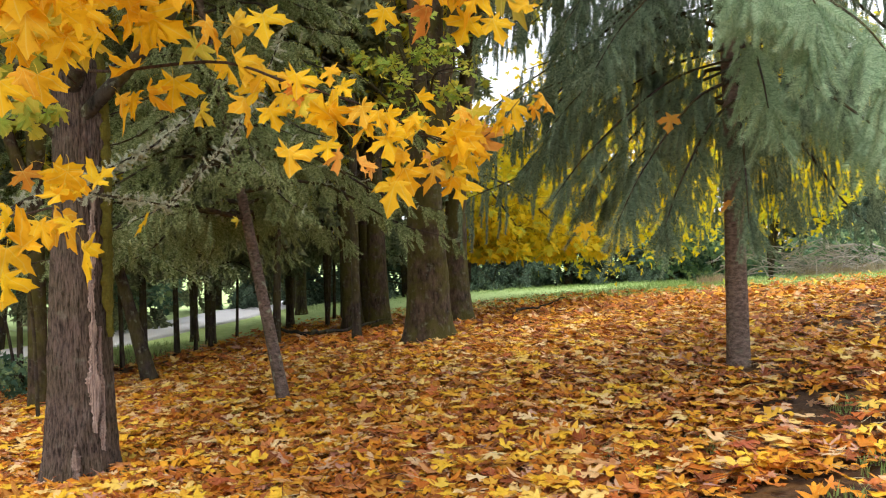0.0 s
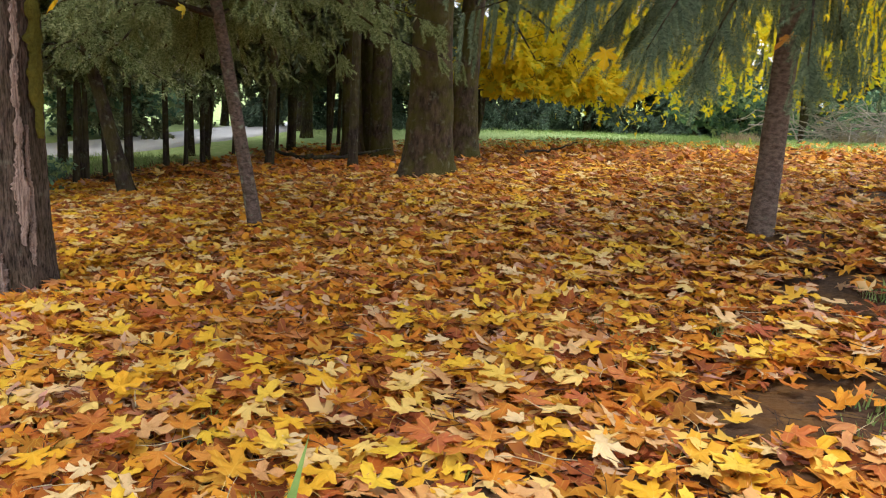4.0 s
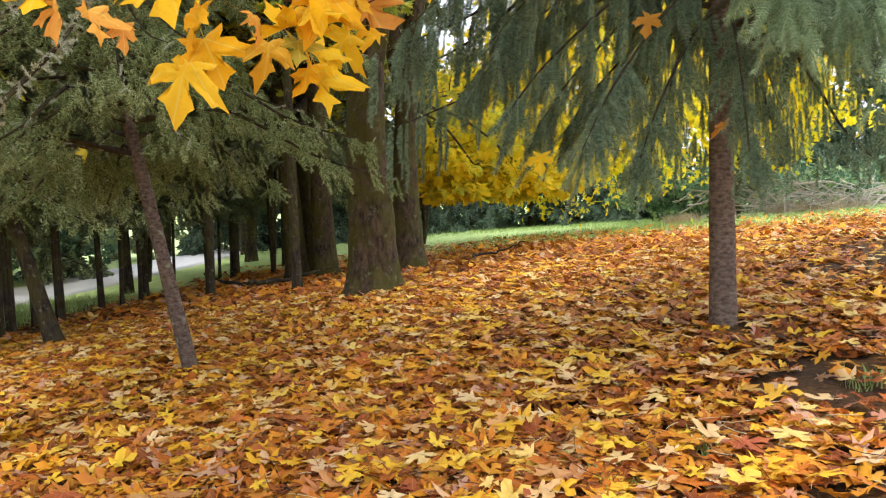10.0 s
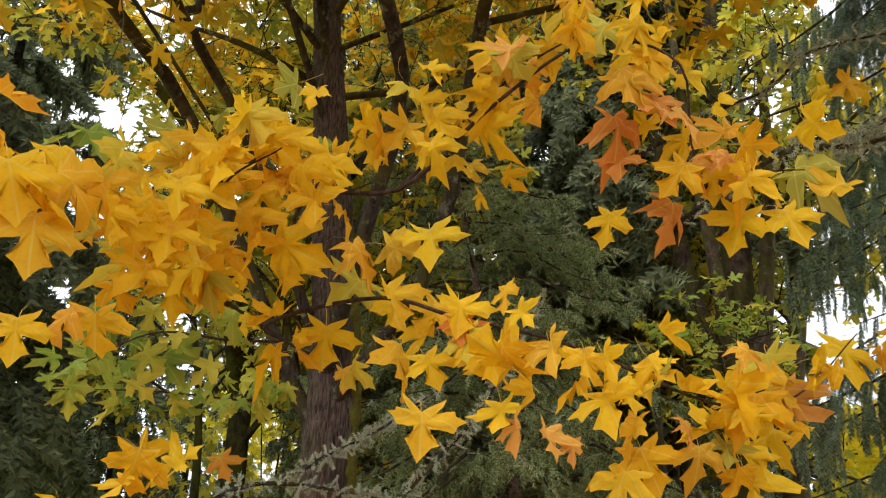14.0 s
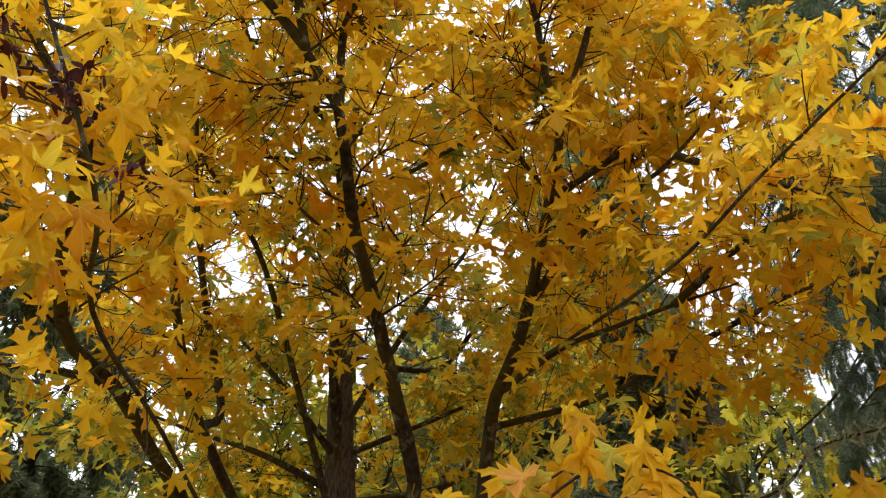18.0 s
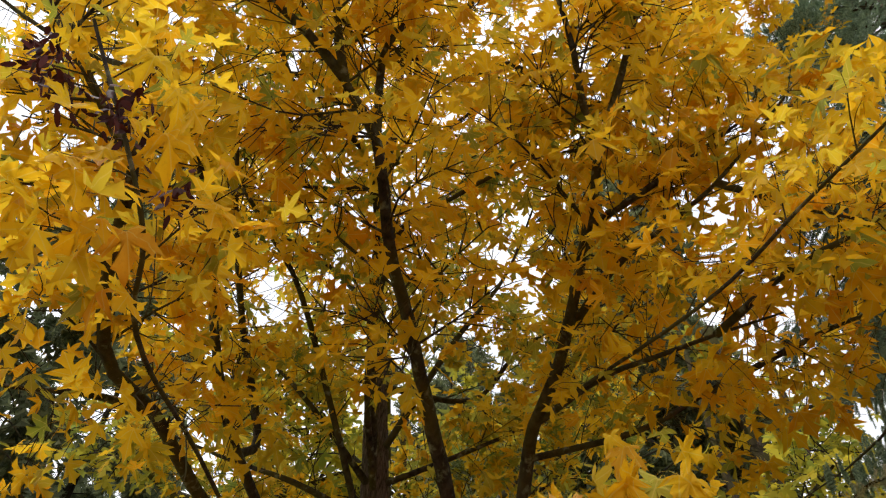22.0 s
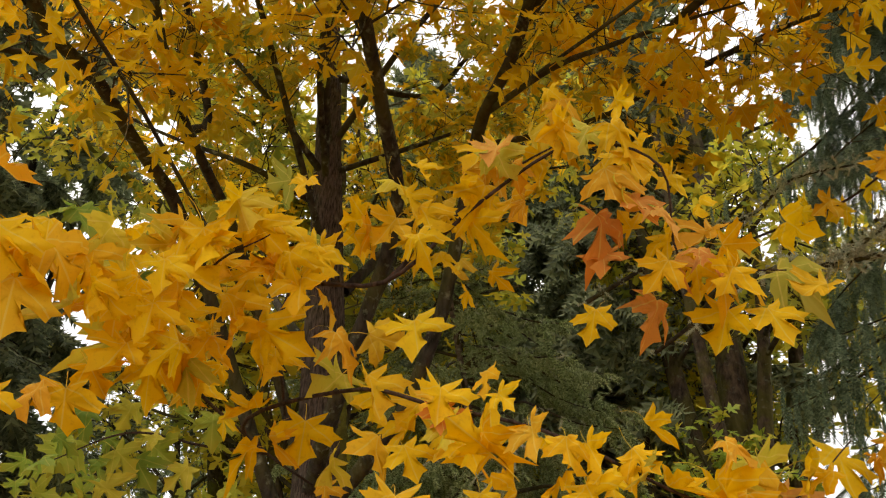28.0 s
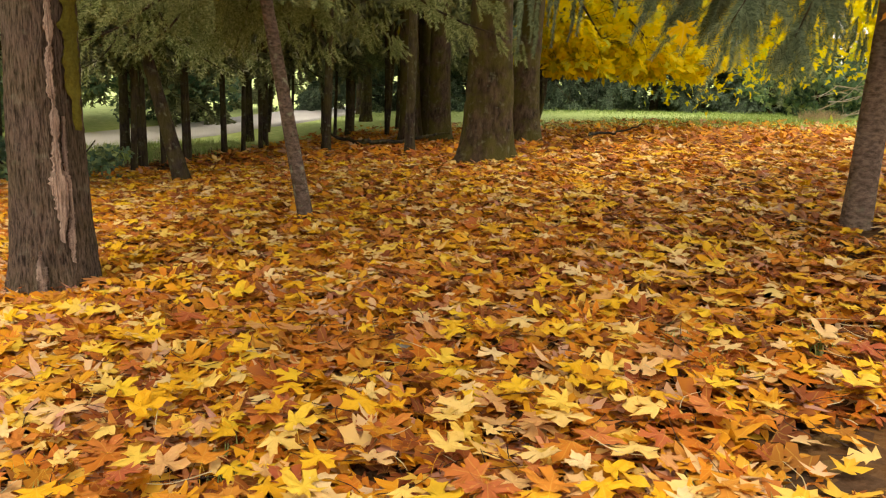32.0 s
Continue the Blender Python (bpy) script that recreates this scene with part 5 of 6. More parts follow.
mossy_maple(-9.5, 13.3, [([(0.1, 0, -0.2), (0.05, 0, 2), (0.1, -0.1, 5), (0.5, -0.9, 8), (1.0, -1.8, 12)], 0.31, 0.7), ([(-0.75, 0.1, -0.2), (-0.85, 0.1, 2), (-1.0, 0, 5), (-1.6, -0.6, 9)], 0.13, 0.4), ([(0.1, -0.1, 5), (1.2, -2.6, 7.6), (1.9, -4.6, 8.6), (1.5, -6.5, 9.2)], 0.18, 0.0)],
            "moss-covered double maple trunk beside the road", 8, M_OLIVE_LEAF, limbs=7, bark=M_DEEP_MOSS)
mossy_maple(-5.65, 10.45, [([(0, 0, -0.2), (0, 0, 3), (0.3, -0.6, 7), (0.5, -1.8, 11.5)], 0.13, 0.3), ([(0.05, 0, 2.6), (-0.7, -0.7, 6), (-1.0, -2.2, 10)], 0.09, 0.0), ([(0.05, 0, 3.4), (0.9, -1.0, 6.5), (1.3, -2.4, 9.5)], 0.09, 0.0)],
            "slender maple with yellow-green autumn leaves", 9, M_OLIVE_LEAF, limbs=9, first=0.3)

# ---- the spruce and the conifers ----
rng = np.random.default_rng(13)
spruce = conifer("norway_spruce", (2.83, 7.34, float(height(2.83, 7.34))), (1.5, -0.3, 16.6), 0.115, 0.125, 3.1, 145, M_SPRUCE, M_SPRUCE_BARK,
        "spruce with bare lower trunk and long drooping grey-green sprays", droop=0.42, curtain=0.8, sprig=0.18, per=12, fan=0.42, shape=SPRIG_HANG, floor=1.28, single=True, flare=0.15, bend=[(-0.02, 0, 2.0), (0.0, 0, 5.0), (0.45, -0.1, 10.0)], shapely=0.45, weep=0.45)


def spray_branch(tree, start, end, sag, n, length, sprig, mat, label=""):
    """A branch of the spruce with hanging side twigs, each clad in needle sprigs that point down and outwards."""
    o = np.array(tree.location)
    a, b = np.array(start, float) - o, np.array(end, float) - o
    line = spline([a, a * 0.6 + b * 0.4 + (0, 0, sag), a * 0.2 + b * 0.8 + (0, 0, sag * 0.7), b], 24)
    br = part("branch", make_mesh("branch", *tube(line, 0.016, 0.004, 6, 0.1), M_CONIFER_BARK), tree)
    d = unit((b - a) * (1, 1, 0))
    side = np.array([-d[1], d[0], 0])
    pos, tip, size = [], [], []
    for k in range(n):
        u = 0.2 + 0.8 * rng.uniform(0, 1)
        q = line[min(int(u * 23), 23)]
        w = side * rng.choice([-1, 1]) * rng.uniform(0.05, 0.45) + d * rng.uniform(0.0, 0.35) + np.array([0, 0, -rng.uniform(0.4, 1.0)])
        ln = length * rng.uniform(0.4, 1.2) * (1.15 - 0.5 * u)
        m = max(2, int(ln / (sprig * 0.42)))
        for j in range(m):
            f = j / m
            p = q + w * ln * f - np.array([0, 0, 0.35 * ln * f * f])
            t = w * 0.8 + side * rng.normal(0, 0.3) + d * rng.normal(0.08, 0.2) + np.array([0, 0, -0.25 - 0.3 * f])
            pos.append(p), tip.append(t), size.append(sprig * rng.uniform(0.7, 1.2) * (1.15 - 0.4 * f))
    tagged(part("spray", sprig_cloud("spray", np.array(pos), np.array(tip), np.array(size), mat, SPRIG_FAT), br, label), kind="stuff")


SPRIG_FAT = sprig_mesh(20, 0.016, 0.11, 5)
# lit copy of the spruce needles: open-sky light is put into a paler colour
M_SPRUCE_LIT = needle_material("lit_spruce_needles", [(0.15, (0.15, 0.235, 0.13)), (0.5, (0.31, 0.44, 0.26)), (0.85, (0.48, 0.61, 0.40))], 0.35)
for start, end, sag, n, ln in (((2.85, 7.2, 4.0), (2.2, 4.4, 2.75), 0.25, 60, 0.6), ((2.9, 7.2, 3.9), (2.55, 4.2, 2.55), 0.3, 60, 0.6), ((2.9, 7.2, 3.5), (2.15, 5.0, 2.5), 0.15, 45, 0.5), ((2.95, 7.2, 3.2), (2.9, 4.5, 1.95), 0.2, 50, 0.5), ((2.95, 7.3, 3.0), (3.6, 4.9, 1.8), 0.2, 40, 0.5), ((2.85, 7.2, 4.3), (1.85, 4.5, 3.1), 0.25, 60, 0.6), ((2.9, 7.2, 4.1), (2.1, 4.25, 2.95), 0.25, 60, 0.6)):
    spray_branch(spruce, start, end, sag, n, ln, 0.27, M_SPRUCE_LIT, "hanging spruce spray coloured pale green as if lit")
SPRAYS_MIDDLE = [((2.85, 7.3, 6.8), (1.45, 6.7, 5.2), 0.3, 70, 0.7), ((2.85, 7.3, 6.0), (1.3, 6.9, 4.5), 0.3, 70, 0.7), ((2.85, 7.3, 5.4), (1.5, 6.4, 4.1), 0.25, 60, 0.7), ((2.85, 7.3, 7.6), (1.75, 6.3, 5.9), 0.3, 60, 0.7), ((2.85, 7.3, 5.0), (1.1, 7.6, 3.7), 0.25, 60, 0.7), ((2.85, 7.3, 4.4), (1.2, 5.9, 3.0), 0.25, 55, 0.6), ((2.85, 7.3, 4.0), (0.9, 6.6, 2.6), 0.2, 55, 0.6), ((2.85, 7.3, 3.4), (0.9, 6.3, 2.0), 0.25, 45, 0.5)]
SPRAYS_LOW = [((2.85, 7.3, 3.2), (1.35, 5.9, 1.8), 0.25, 45, 0.5), ((2.85, 7.3, 3.0), (1.8, 6.2, 1.75), 0.2, 40, 0.45), ((2.85, 7.3, 3.6), (0.7, 7.3, 2.3), 0.25, 45, 0.5), ((2.85, 7.3, 2.9), (2.25, 5.6, 1.75), 0.2, 40, 0.45), ((2.85, 7.3, 3.1), (1.6, 7.7, 2.0), 0.2, 40, 0.5), ((2.85, 7.3, 6.4), (1.9, 5.2, 4.9), 0.3, 60, 0.7), ((2.9, 7.3, 5.8), (2.6, 4.9, 4.4), 0.3, 60, 0.7)]
SPRAYS_HIGH = [((2.85, 7.3, 8.2), (1.0, 6.9, 6.4), 0.3, 65, 0.75), ((2.85, 7.3, 7.4), (0.95, 7.1, 5.8), 0.3, 65, 0.75), ((2.85, 7.3, 7.8), (1.2, 6.3, 6.2), 0.3, 60, 0.7), ((2.85, 7.3, 8.8), (1.3, 6.8, 7.0), 0.3, 60, 0.7), ((2.85, 7.3, 7.0), (1.1, 6.6, 5.4), 0.3, 60, 0.7), ((2.9, 7.3, 8.0), (1.9, 5.6, 6.2), 0.3, 60, 0.7)]
SPRAYS_WEST = [((2.8, 7.3, 3.9), (0.25, 6.9, 2.7), 0.25, 48, 0.6), ((2.8, 7.3, 4.3), (1.0, 7.6, 3.2), 0.25, 48, 0.65), ((2.8, 7.3, 4.8), (1.05, 6.4, 3.5), 0.3, 48, 0.7), ((2.8, 7.3, 3.5), (0.75, 6.9, 2.3), 0.2, 45, 0.55), ((2.8, 7.3, 3.3), (1.2, 6.6, 2.0), 0.2, 40, 0.5), ((2.8, 7.3, 3.2), (1.7, 6.9, 2.0), 0.2, 40, 0.5), ((2.8, 7.3, 5.6), (0.6, 7.2, 4.2), 0.3, 52, 0.75)]
SPRAYS_UPPER = [((2.85, 7.3, 6.6), (0.75, 6.4, 5.0), 0.3, 80, 0.8), ((2.85, 7.3, 9.4), (1.2, 6.6, 7.8), 0.3, 75, 0.75), ((2.9, 7.3, 10.2), (1.6, 6.5, 8.6), 0.3, 75, 0.7), ((2.9, 7.3, 8.6), (1.6, 5.6, 6.9), 0.3, 75, 0.75), ((2.9, 7.3, 7.4), (2.0, 5.0, 5.6), 0.3, 75, 0.7), ((2.9, 7.3, 9.0), (2.3, 5.3, 7.2), 0.3, 70, 0.7)]
SPRAYS_EAST = [((2.9, 7.3, 4.6), (4.2, 6.3, 3.3), 0.25, 55, 0.6), ((2.9, 7.3, 5.4), (4.0, 5.8, 4.0), 0.25, 55, 0.65), ((2.9, 7.3, 6.2), (3.6, 5.6, 4.8), 0.3, 55, 0.65), ((2.9, 7.3, 3.9), (4.5, 7.0, 2.6), 0.2, 50, 0.55), ((2.9, 7.3, 7.0), (3.4, 6.0, 5.6), 0.3, 55, 0.65), ((2.9, 7.4, 5.0), (2.2, 9.2, 3.8), 0.25, 50, 0.6), ((2.9, 7.4, 6.0), (3.4, 9.2, 4.8), 0.25, 50, 0.6)]
for start, end, sag, n, ln in SPRAYS_EAST + SPRAYS_WEST + SPRAYS_UPPER + SPRAYS_MIDDLE + SPRAYS_LOW + SPRAYS_HIGH:
    spray_branch(spruce, start, end, sag, n, ln, 0.25, M_SPRUCE)
rng = np.random.default_rng(14)
conifer("leaning_conifer", (-1.81, 8.51, float(height(-1.81, 8.51))), (-1.6, -0.2, 8.4), 0.072, 0.23, 2.9, 120, M_GREYFIR, M_LEAN_BARK,
        "small leaning conifer with grey-green lichened sprays", droop=0.30, curtain=0.45, sprig=0.17, per=12, shape=SPRIG_FINE, floor=1.65, single=True, flare=0.1, lichen=16)
conifer("leaning_conifer", (-4.55, 11.7, float(height(-4.55, 11.7))), (-1.9, 0.2, 6.5), 0.11, 0.27, 2.2, 50, M_GREYFIR, M_CONIFER_BARK,
        "leaning dark conifer with drooping grey-green sprays", droop=0.35, curtain=0.5, sprig=0.22, per=12, floor=1.7, single=True, lichen=20)
rng = np.random.default_rng(15)
row = spline([(-6.6, 12.6, 0), (-5.9, 14.4, 0), (-5.6, 16.8, 0), (-5.45, 20, 0), (-4.3, 22.5, 0), (-2.9, 24.0, 0)], 22)
for k, (px_, py_, _) in enumerate(row):
    px_, py_ = px_ + rng.normal(0, 0.28), py_ + rng.normal(0, 0.2)
    conifer("roadside_conifer", (px_, py_, float(height(px_, py_))), (rng.normal(0, 0.3), rng.normal(0, 0.2), rng.uniform(13, 18)), rng.uniform(0.036, 0.062), 0.13, 1.8, 52, M_DARKFIR, M_CONIFER_BARK,
            "thin dark conifer in a row along the road", "row of roadside conifers", droop=0.3, curtain=0.5, sprig=0.3, per=8, floor=1.5 + rng.uniform(-0.15, 0.35))


# dark woods beyond the road and the meadow
def far_conifers(spots, label, group, hmin, hmax, reach, mat=M_DARKFIR, low=0.06, n=60, floor=0.2, r0=0.2):
    for x, y in spots:
        conifer("forest_conifer", (x, y, float(height(x, y))), (rng.normal(0, 0.4), rng.normal(0, 0.4), rng.uniform(hmin, hmax)), r0, low, reach, n, mat, M_CONIFER_BARK, label, group, droop=0.3, curtain=0.9, sprig=0.75, per=4, floor=floor)


rng = np.random.default_rng(16)
far_conifers([(-25 + rng.normal(0, 1), y) for y in np.arange(8, 34, 3.5)] + [(-18, 30), (-15, 36), (-27, 16), (-26, 24), (-14, 28), (-12, 40), (-30, 8), (-24, 2), (-21, 4), (-19, -2)], "tall dark conifer beyond the road", "woods beyond the road", 13, 20, 3.8)
far_conifers([(-15.0, 12), (-16.5, 7.5), (-13.5, 3.5), (-18, 10), (-20, 13.5), (-12.6, 9.3), (-11.6, 6.2)], "tall conifer with thin sprays beside the road", "woods beyond the road", 17, 22, 2.8, low=0.24, n=66, floor=3.2)
far_conifers([(-5.5, 29), (-2.7, 28), (-2.2, 19.2), (-7, 35), (-3.5, 34)], "tall dark conifer behind the roadside row", "woods beyond the road", 20, 25, 3.4, low=0.14, n=80, floor=2.4)
far_conifers([(-6.8, 20.5), (-4.4, 21.5), (-8.6, 17.5), (-2.0, 21.8)], "tall dark conifer behind the roadside row", "woods beyond the road", 21, 26, 2.8, low=0.2, n=84, floor=4.0, r0=0.1)
far_conifers([(-1.7, 14.4), (-3.5, 15.6)], "tall dark conifer among the old maples", "woods beyond the road", 21, 25, 3.0, low=0.26, n=120, floor=5.0, r0=0.08)
far_conifers([(x, 41 + 0.25 * x + rng.normal(0, 1.5)) for x in np.arange(-8, 46, 3.0)], "dark green conifer at the far edge of the meadow", "far hedge of conifers", 6, 10, 3.6, M_HEDGE, low=0.02)


def leafy_bush(name, x, y, w, h, n, leaf, mat, label, category, group="", base=0.0, stems=7, shapes=LEAF_LOW, foot=0.0):
    """A broad shrub or small tree: stems from the ground and a ragged crown of leaf clumps."""
    tree = thing(name, x, y, float(height(x, y)), label, category, group)
    pos = []
    for k in range(stems):
        az = rng.uniform(0, 6.28)
        e = np.array([np.cos(az) * w * rng.uniform(0.2, 0.7), np.sin(az) * w * rng.uniform(0.2, 0.7), h * rng.uniform(0.6, 0.95)])
        part("stem", make_mesh("stem", *tube(spline([(foot, 0, -0.1), e * (0.2, 0.2, 0.45) + (foot * 0.9, 0, 0), e], 10), (0.012 if h < 5 else 0.0045) * h + 0.008, 0.01, 6), M_CONIFER_BARK), tree)
    clumps = 16 + n // 50
    c = unit(rng.normal(size=(clumps, 3))) * rng.uniform(0.4, 1.0, (clumps, 1)) * (w, w, (h - base) * 0.5) + (0, 0, base + (h - base) * 0.5)
    for q in c:
        pos.append(q + rng.normal(size=(n // clumps, 3)) * (w * 0.13, w * 0.13, h * 0.06))
    pos = np.vstack(pos)
    pos[:, 2] = np.maximum(pos[:, 2], 0.05)
    tip = rng.normal(size=pos.shape) + (0, 0, -0.5)
    nrm = rng.normal(0, 0.6, pos.shape) + (0, -0.3, 0.8)
    tagged(part("crown", leaf_cloud("crown", pos, tip, nrm, leaf * rng.uniform(0.6, 1.3, len(pos)), mat, shapes), tree), kind="stuff")
    return tree


rng = np.random.default_rng(17)
leafy_bush("yellow_maple", 12.5, 29, 4.6, 10, 12000, 0.24, M_FAR_YELLOW, "bright yellow maple beyond the spruce", "tree", base=2.0)
leafy_bush("yellow_maple", 4.9, 24, 4.3, 7.4, 10000, 0.2, M_FAR_YELLOW, "bright yellow maple with drooping leaves beyond the spruce", "tree", base=0.9, foot=-4.2)
leafy_bush("yellow_maple", -11.4, 17.2, 2.8, 8.5, 1100, 0.2, M_OLIVE_LEAF, "olive and yellow maple beside the road", "tree", base=2.0)
leafy_bush("yellow_maple", -13.5, 23, 4.0, 9, 2200, 0.28, M_FAR_YELLOW, "yellow maple across the road", "tree", base=2.0)
leafy_bush("yellow_maple", -7.5, 24, 3.5, 10, 4500, 0.26, M_OLIVE_LEAF, "olive and yellow maple behind the conifer row", "tree", base=3.0)
leafy_bush("yellow_maple", -3.2, 20.5, 3.0, 12, 5000, 0.24, M_OLIVE_LEAF, "olive and yellow maple behind the conifer row", "tree", base=3.6)
leafy_bush("shrub", 13, 37, 3.0, 3.2, 2600, 0.26, M_SHRUB, "pale green shrub at the meadow's far edge", "shrub", "far shrubs")
leafy_bush("shrub", 30, 44, 6.0, 3.4, 3500, 0.3, M_SHRUB, "broad green shrub at the meadow's far edge", "shrub", "far shrubs")
leafy_bush("shrub", 21, 38, 3.0, 2.4, 2200, 0.26, M_SHRUB, "broad green shrub at the meadow's far edge", "shrub", "far shrubs")
leafy_bush("shrub", -17, 17, 2.4, 2.6, 1800, 0.25, M_SHRUB, "dense shrub across the road", "shrub", "roadside shrubs")
leafy_bush("shrub", -19, 22, 2.8, 3.2, 2000, 0.25, M_SHRUB, "dense shrub across the road", "shrub", "roadside shrubs")
leafy_bush("shrub", -14.5, 18.5, 2.6, 3.4, 2600, 0.2, M_SHRUB, "dense blue-green shrub across the road", "shrub", "roadside shrubs")
leafy_bush("shrub", -16.5, 24, 3.0, 4.0, 2800, 0.22, M_SHRUB, "dense blue-green shrub across the road", "shrub", "roadside shrubs")
leafy_bush("shrub", -13.2, 29, 2.8, 3.6, 2400, 0.22, M_SHRUB, "dense blue-green shrub across the road", "shrub", "roadside shrubs")
leafy_bush("shrub", -18.5, 13, 2.6, 3.4, 2200, 0.22, M_SHRUB, "dense blue-green shrub across the road", "shrub", "roadside shrubs")
leafy_bush("shrub", -6.4, 11.9, 0.9, 0.7, 500, 0.10, M_SHRUB, "low green undergrowth beside the trunk", "shrub", "roadside shrubs")
leafy_bush("shrub", -8.2, 13.0, 0.9, 0.7, 500, 0.12, M_SHRUB, "low green undergrowth at the mossy trunk", "shrub", "roadside shrubs")


def sapling(x, y, lean, hgt, label):
    """A bare thin stem with a few side twigs."""
    tree = thing("sapling", x, y, float(height(x, y)), label, "sapling", "bare saplings")
    line = spline([(0, 0, -0.1), (lean * 0.3, 0.02, hgt * 0.4), (lean * 0.7, -0.03, hgt * 0.75), (lean, 0, hgt)], 24)
    part("stem", make_mesh("stem", *tube(line, 0.028, 0.006, 8, 0.15), M_CONIFER_BARK), tree)
    for k in range(9):
        q = line[rng.integers(8, 24)]
        a = rng.uniform(0, 6.28)
        w = np.array([np.cos(a), np.sin(a), rng.uniform(0.2, 1.0)]) * rng.uniform(0.25, 0.7)
        part("twig", make_mesh("twig", *tube(spline([q, q + w * 0.5 + rng.normal(0, 0.04, 3), q + w], 7), 0.008, 0.002, 5), M_LIMB), tree)


rng = np.random.default_rng(18)
sapling(-5.04, 9.3, -0.15, 2.8, "thin bare sapling among fallen leaves")
sapling(-7.0, 12.4, -0.9, 3.4, "thin leaning bare sapling beside the road")


def tree_tag(x, y, z):
    """A small square plate nailed to a trunk."""
    bm = bmesh.new()
    bmesh.ops.create_cube(bm, size=1.0)
    bmesh.ops.scale(bm, vec=(0.075, 0.006, 0.075), verts=bm.verts)
    bmesh.ops.bevel(bm, geom=bm.edges[:], offset=0.002, segments=1, affect="EDGES")
    me = bpy.data.meshes.new("tree_tag")
    bm.to_mesh(me)
    bm.free()
    me.materials.append(M_PLATE)
    ob = new("tree_tag", me)
    ob.location, ob.rotation_euler = (x, y, z), (0.05, 0.08, 0.65)
    tagged(ob, "small white square plate nailed to the mossy trunk", "tag")


M_PLATE = surface_material("white_plate", 40, [(0.3, (0.62, 0.62, 0.60)), (0.7, (0.8, 0.8, 0.78))], 0.5, 6, 0.05)
tree_tag(-9.43, 12.90, 0.04)


# ---- the timber-edged bed ----
def timber(a, b, width, high, label, mat=None):
    a, b = np.array(a, float), np.array(b, float)
    d = unit(b - a)
    s = unit(np.cross(d, (0, 0, 1))) * width / 2
    n, prof = 24, [(-1, -1), (-1, -0.12), (-0.9, 0), (-0.3, 0.02), (0.3, 0), (0.9, -0.01), (1, -0.12), (1, -1)]
    v, jit = [], rng.normal(0, 0.004, (8, 3))
    for i in range(n):
        p = a + (b - a) * i / (n - 1)
        for u, w in prof:
            q = p + s * u + np.array([0, 0, w * high])
            v.append(q + jit[len(v) % len(prof)] + rng.normal(0, 0.0012, 3))
    k = len(prof)
    f = [(i * k + j, (i + 1) * k + j, (i + 1) * k + (j + 1) % k, i * k + (j + 1) % k) for i in range(n - 1) for j in range(k)]
    me = make_mesh("timber", np.array(v), np.array(f), mat or M_TIMBER, smooth=False)
    bm = bmesh.new()
    bm.from_mesh(me)
    bmesh.ops.holes_fill(bm, edges=[e for e in bm.edges if e.is_boundary])
    bm.to_mesh(me)
    bm.free()
    tagged(new("garden_timber", me), label, "timber", "timbers round the bed")


rng = np.random.default_rng(19)
timber((-0.42, 2.59, 0.20), (0.9, 2.76, 0.335), 0.13, 0.22, "weathered dark grey timber edging a leaf-filled bed")
timber((0.91, 2.765, 0.335), (2.35, 2.92, 0.485), 0.13, 0.22, "weathered dark grey timber edging a leaf-filled bed")
timber((-0.47, 2.48, 0.195), (-0.27, 1.75, 0.21), 0.10, 0.22, "short weathered timber closing the end of the bed", M_BLOCK)
timber((-0.60, 2.30, 0.175), (-0.53, 1.86, 0.18), 0.10, 0.2, "short brown timber block set on end beside the bed", M_BLOCK)
timber((-0.75, 2.24, 0.16), (-0.68, 1.84, 0.165), 0.15, 0.2, "short dark timber block beside the bed's corner", M_BLOCK)
timber((0.35, 1.64, 0.24), (1.95, 1.84, 0.41), 0.095, 0.22, "weathered dark grey timber edging the near side of the bed")


def bed_soil():
    xs, ys = np.linspace(-0.36, 2.3, 40), np.linspace(0, 1, 14)
    X, U = np.meshgrid(xs, ys, indexing="ij")
    Y = 1.72 + 0.09 * X + U * (0.86 + 0.0 * X)
    Z = height(X, Y) + 0.055 + rng.normal(0, 0.008, X.shape)
    v = np.stack([X, Y, Z], -1).reshape(-1, 3)
    i, j = np.meshgrid(np.arange(39), np.arange(13), indexing="ij")
    f = np.stack([i * 14 + j, (i + 1) * 14 + j, (i + 1) * 14 + j + 1, i * 14 + j + 1], -1).reshape(-1, 4)
    tagged(new("bed_soil", make_mesh("bed_soil", v, f, M_SOIL)), "dark soil inside the timber edging", "soil", kind="structure")


M_SOIL = surface_material("dark_soil", 30, [(0.3, (0.022, 0.014, 0.010)), (0.7, (0.09, 0.058, 0.04))], 0.95, 3, 0.8)
bed_soil()


def blade(base, tip, width, sag, mat, parent, label=""):
    base, tip = np.array(base, float), np.array(tip, float)
    line = spline([base, (base + tip) / 2 + (0, 0, sag), tip], 9)
    side = unit(np.cross(tip - base, (0.3, -1, 0.2)))
    w = np.sin(np.linspace(0.35, np.pi, 9)) * width
    v = np.vstack([line - side * w[:, None] / 2, line + side * w[:, None] / 2, line + (0, 0, 0.004)])
    f = [(i, i + 1, 19 + i, 18 + i) for i in range(8)] + [(18 + i, 19 + i, 10 + i, 9 + i) for i in range(8)]
    part("blade", make_mesh("blade", v, np.array(f), mat), parent, label)


M_BLADE_G = surface_material("green_iris_blade", 20, [(0.3, (0.13, 0.23, 0.05)), (0.7, (0.26, 0.38, 0.11))], 0.5, 4, 0.1)
M_BLADE_D = surface_material("dry_iris_blade", 20, [(0.3, (0.42, 0.34, 0.18)), (0.7, (0.68, 0.60, 0.40))], 0.7, 4, 0.2)


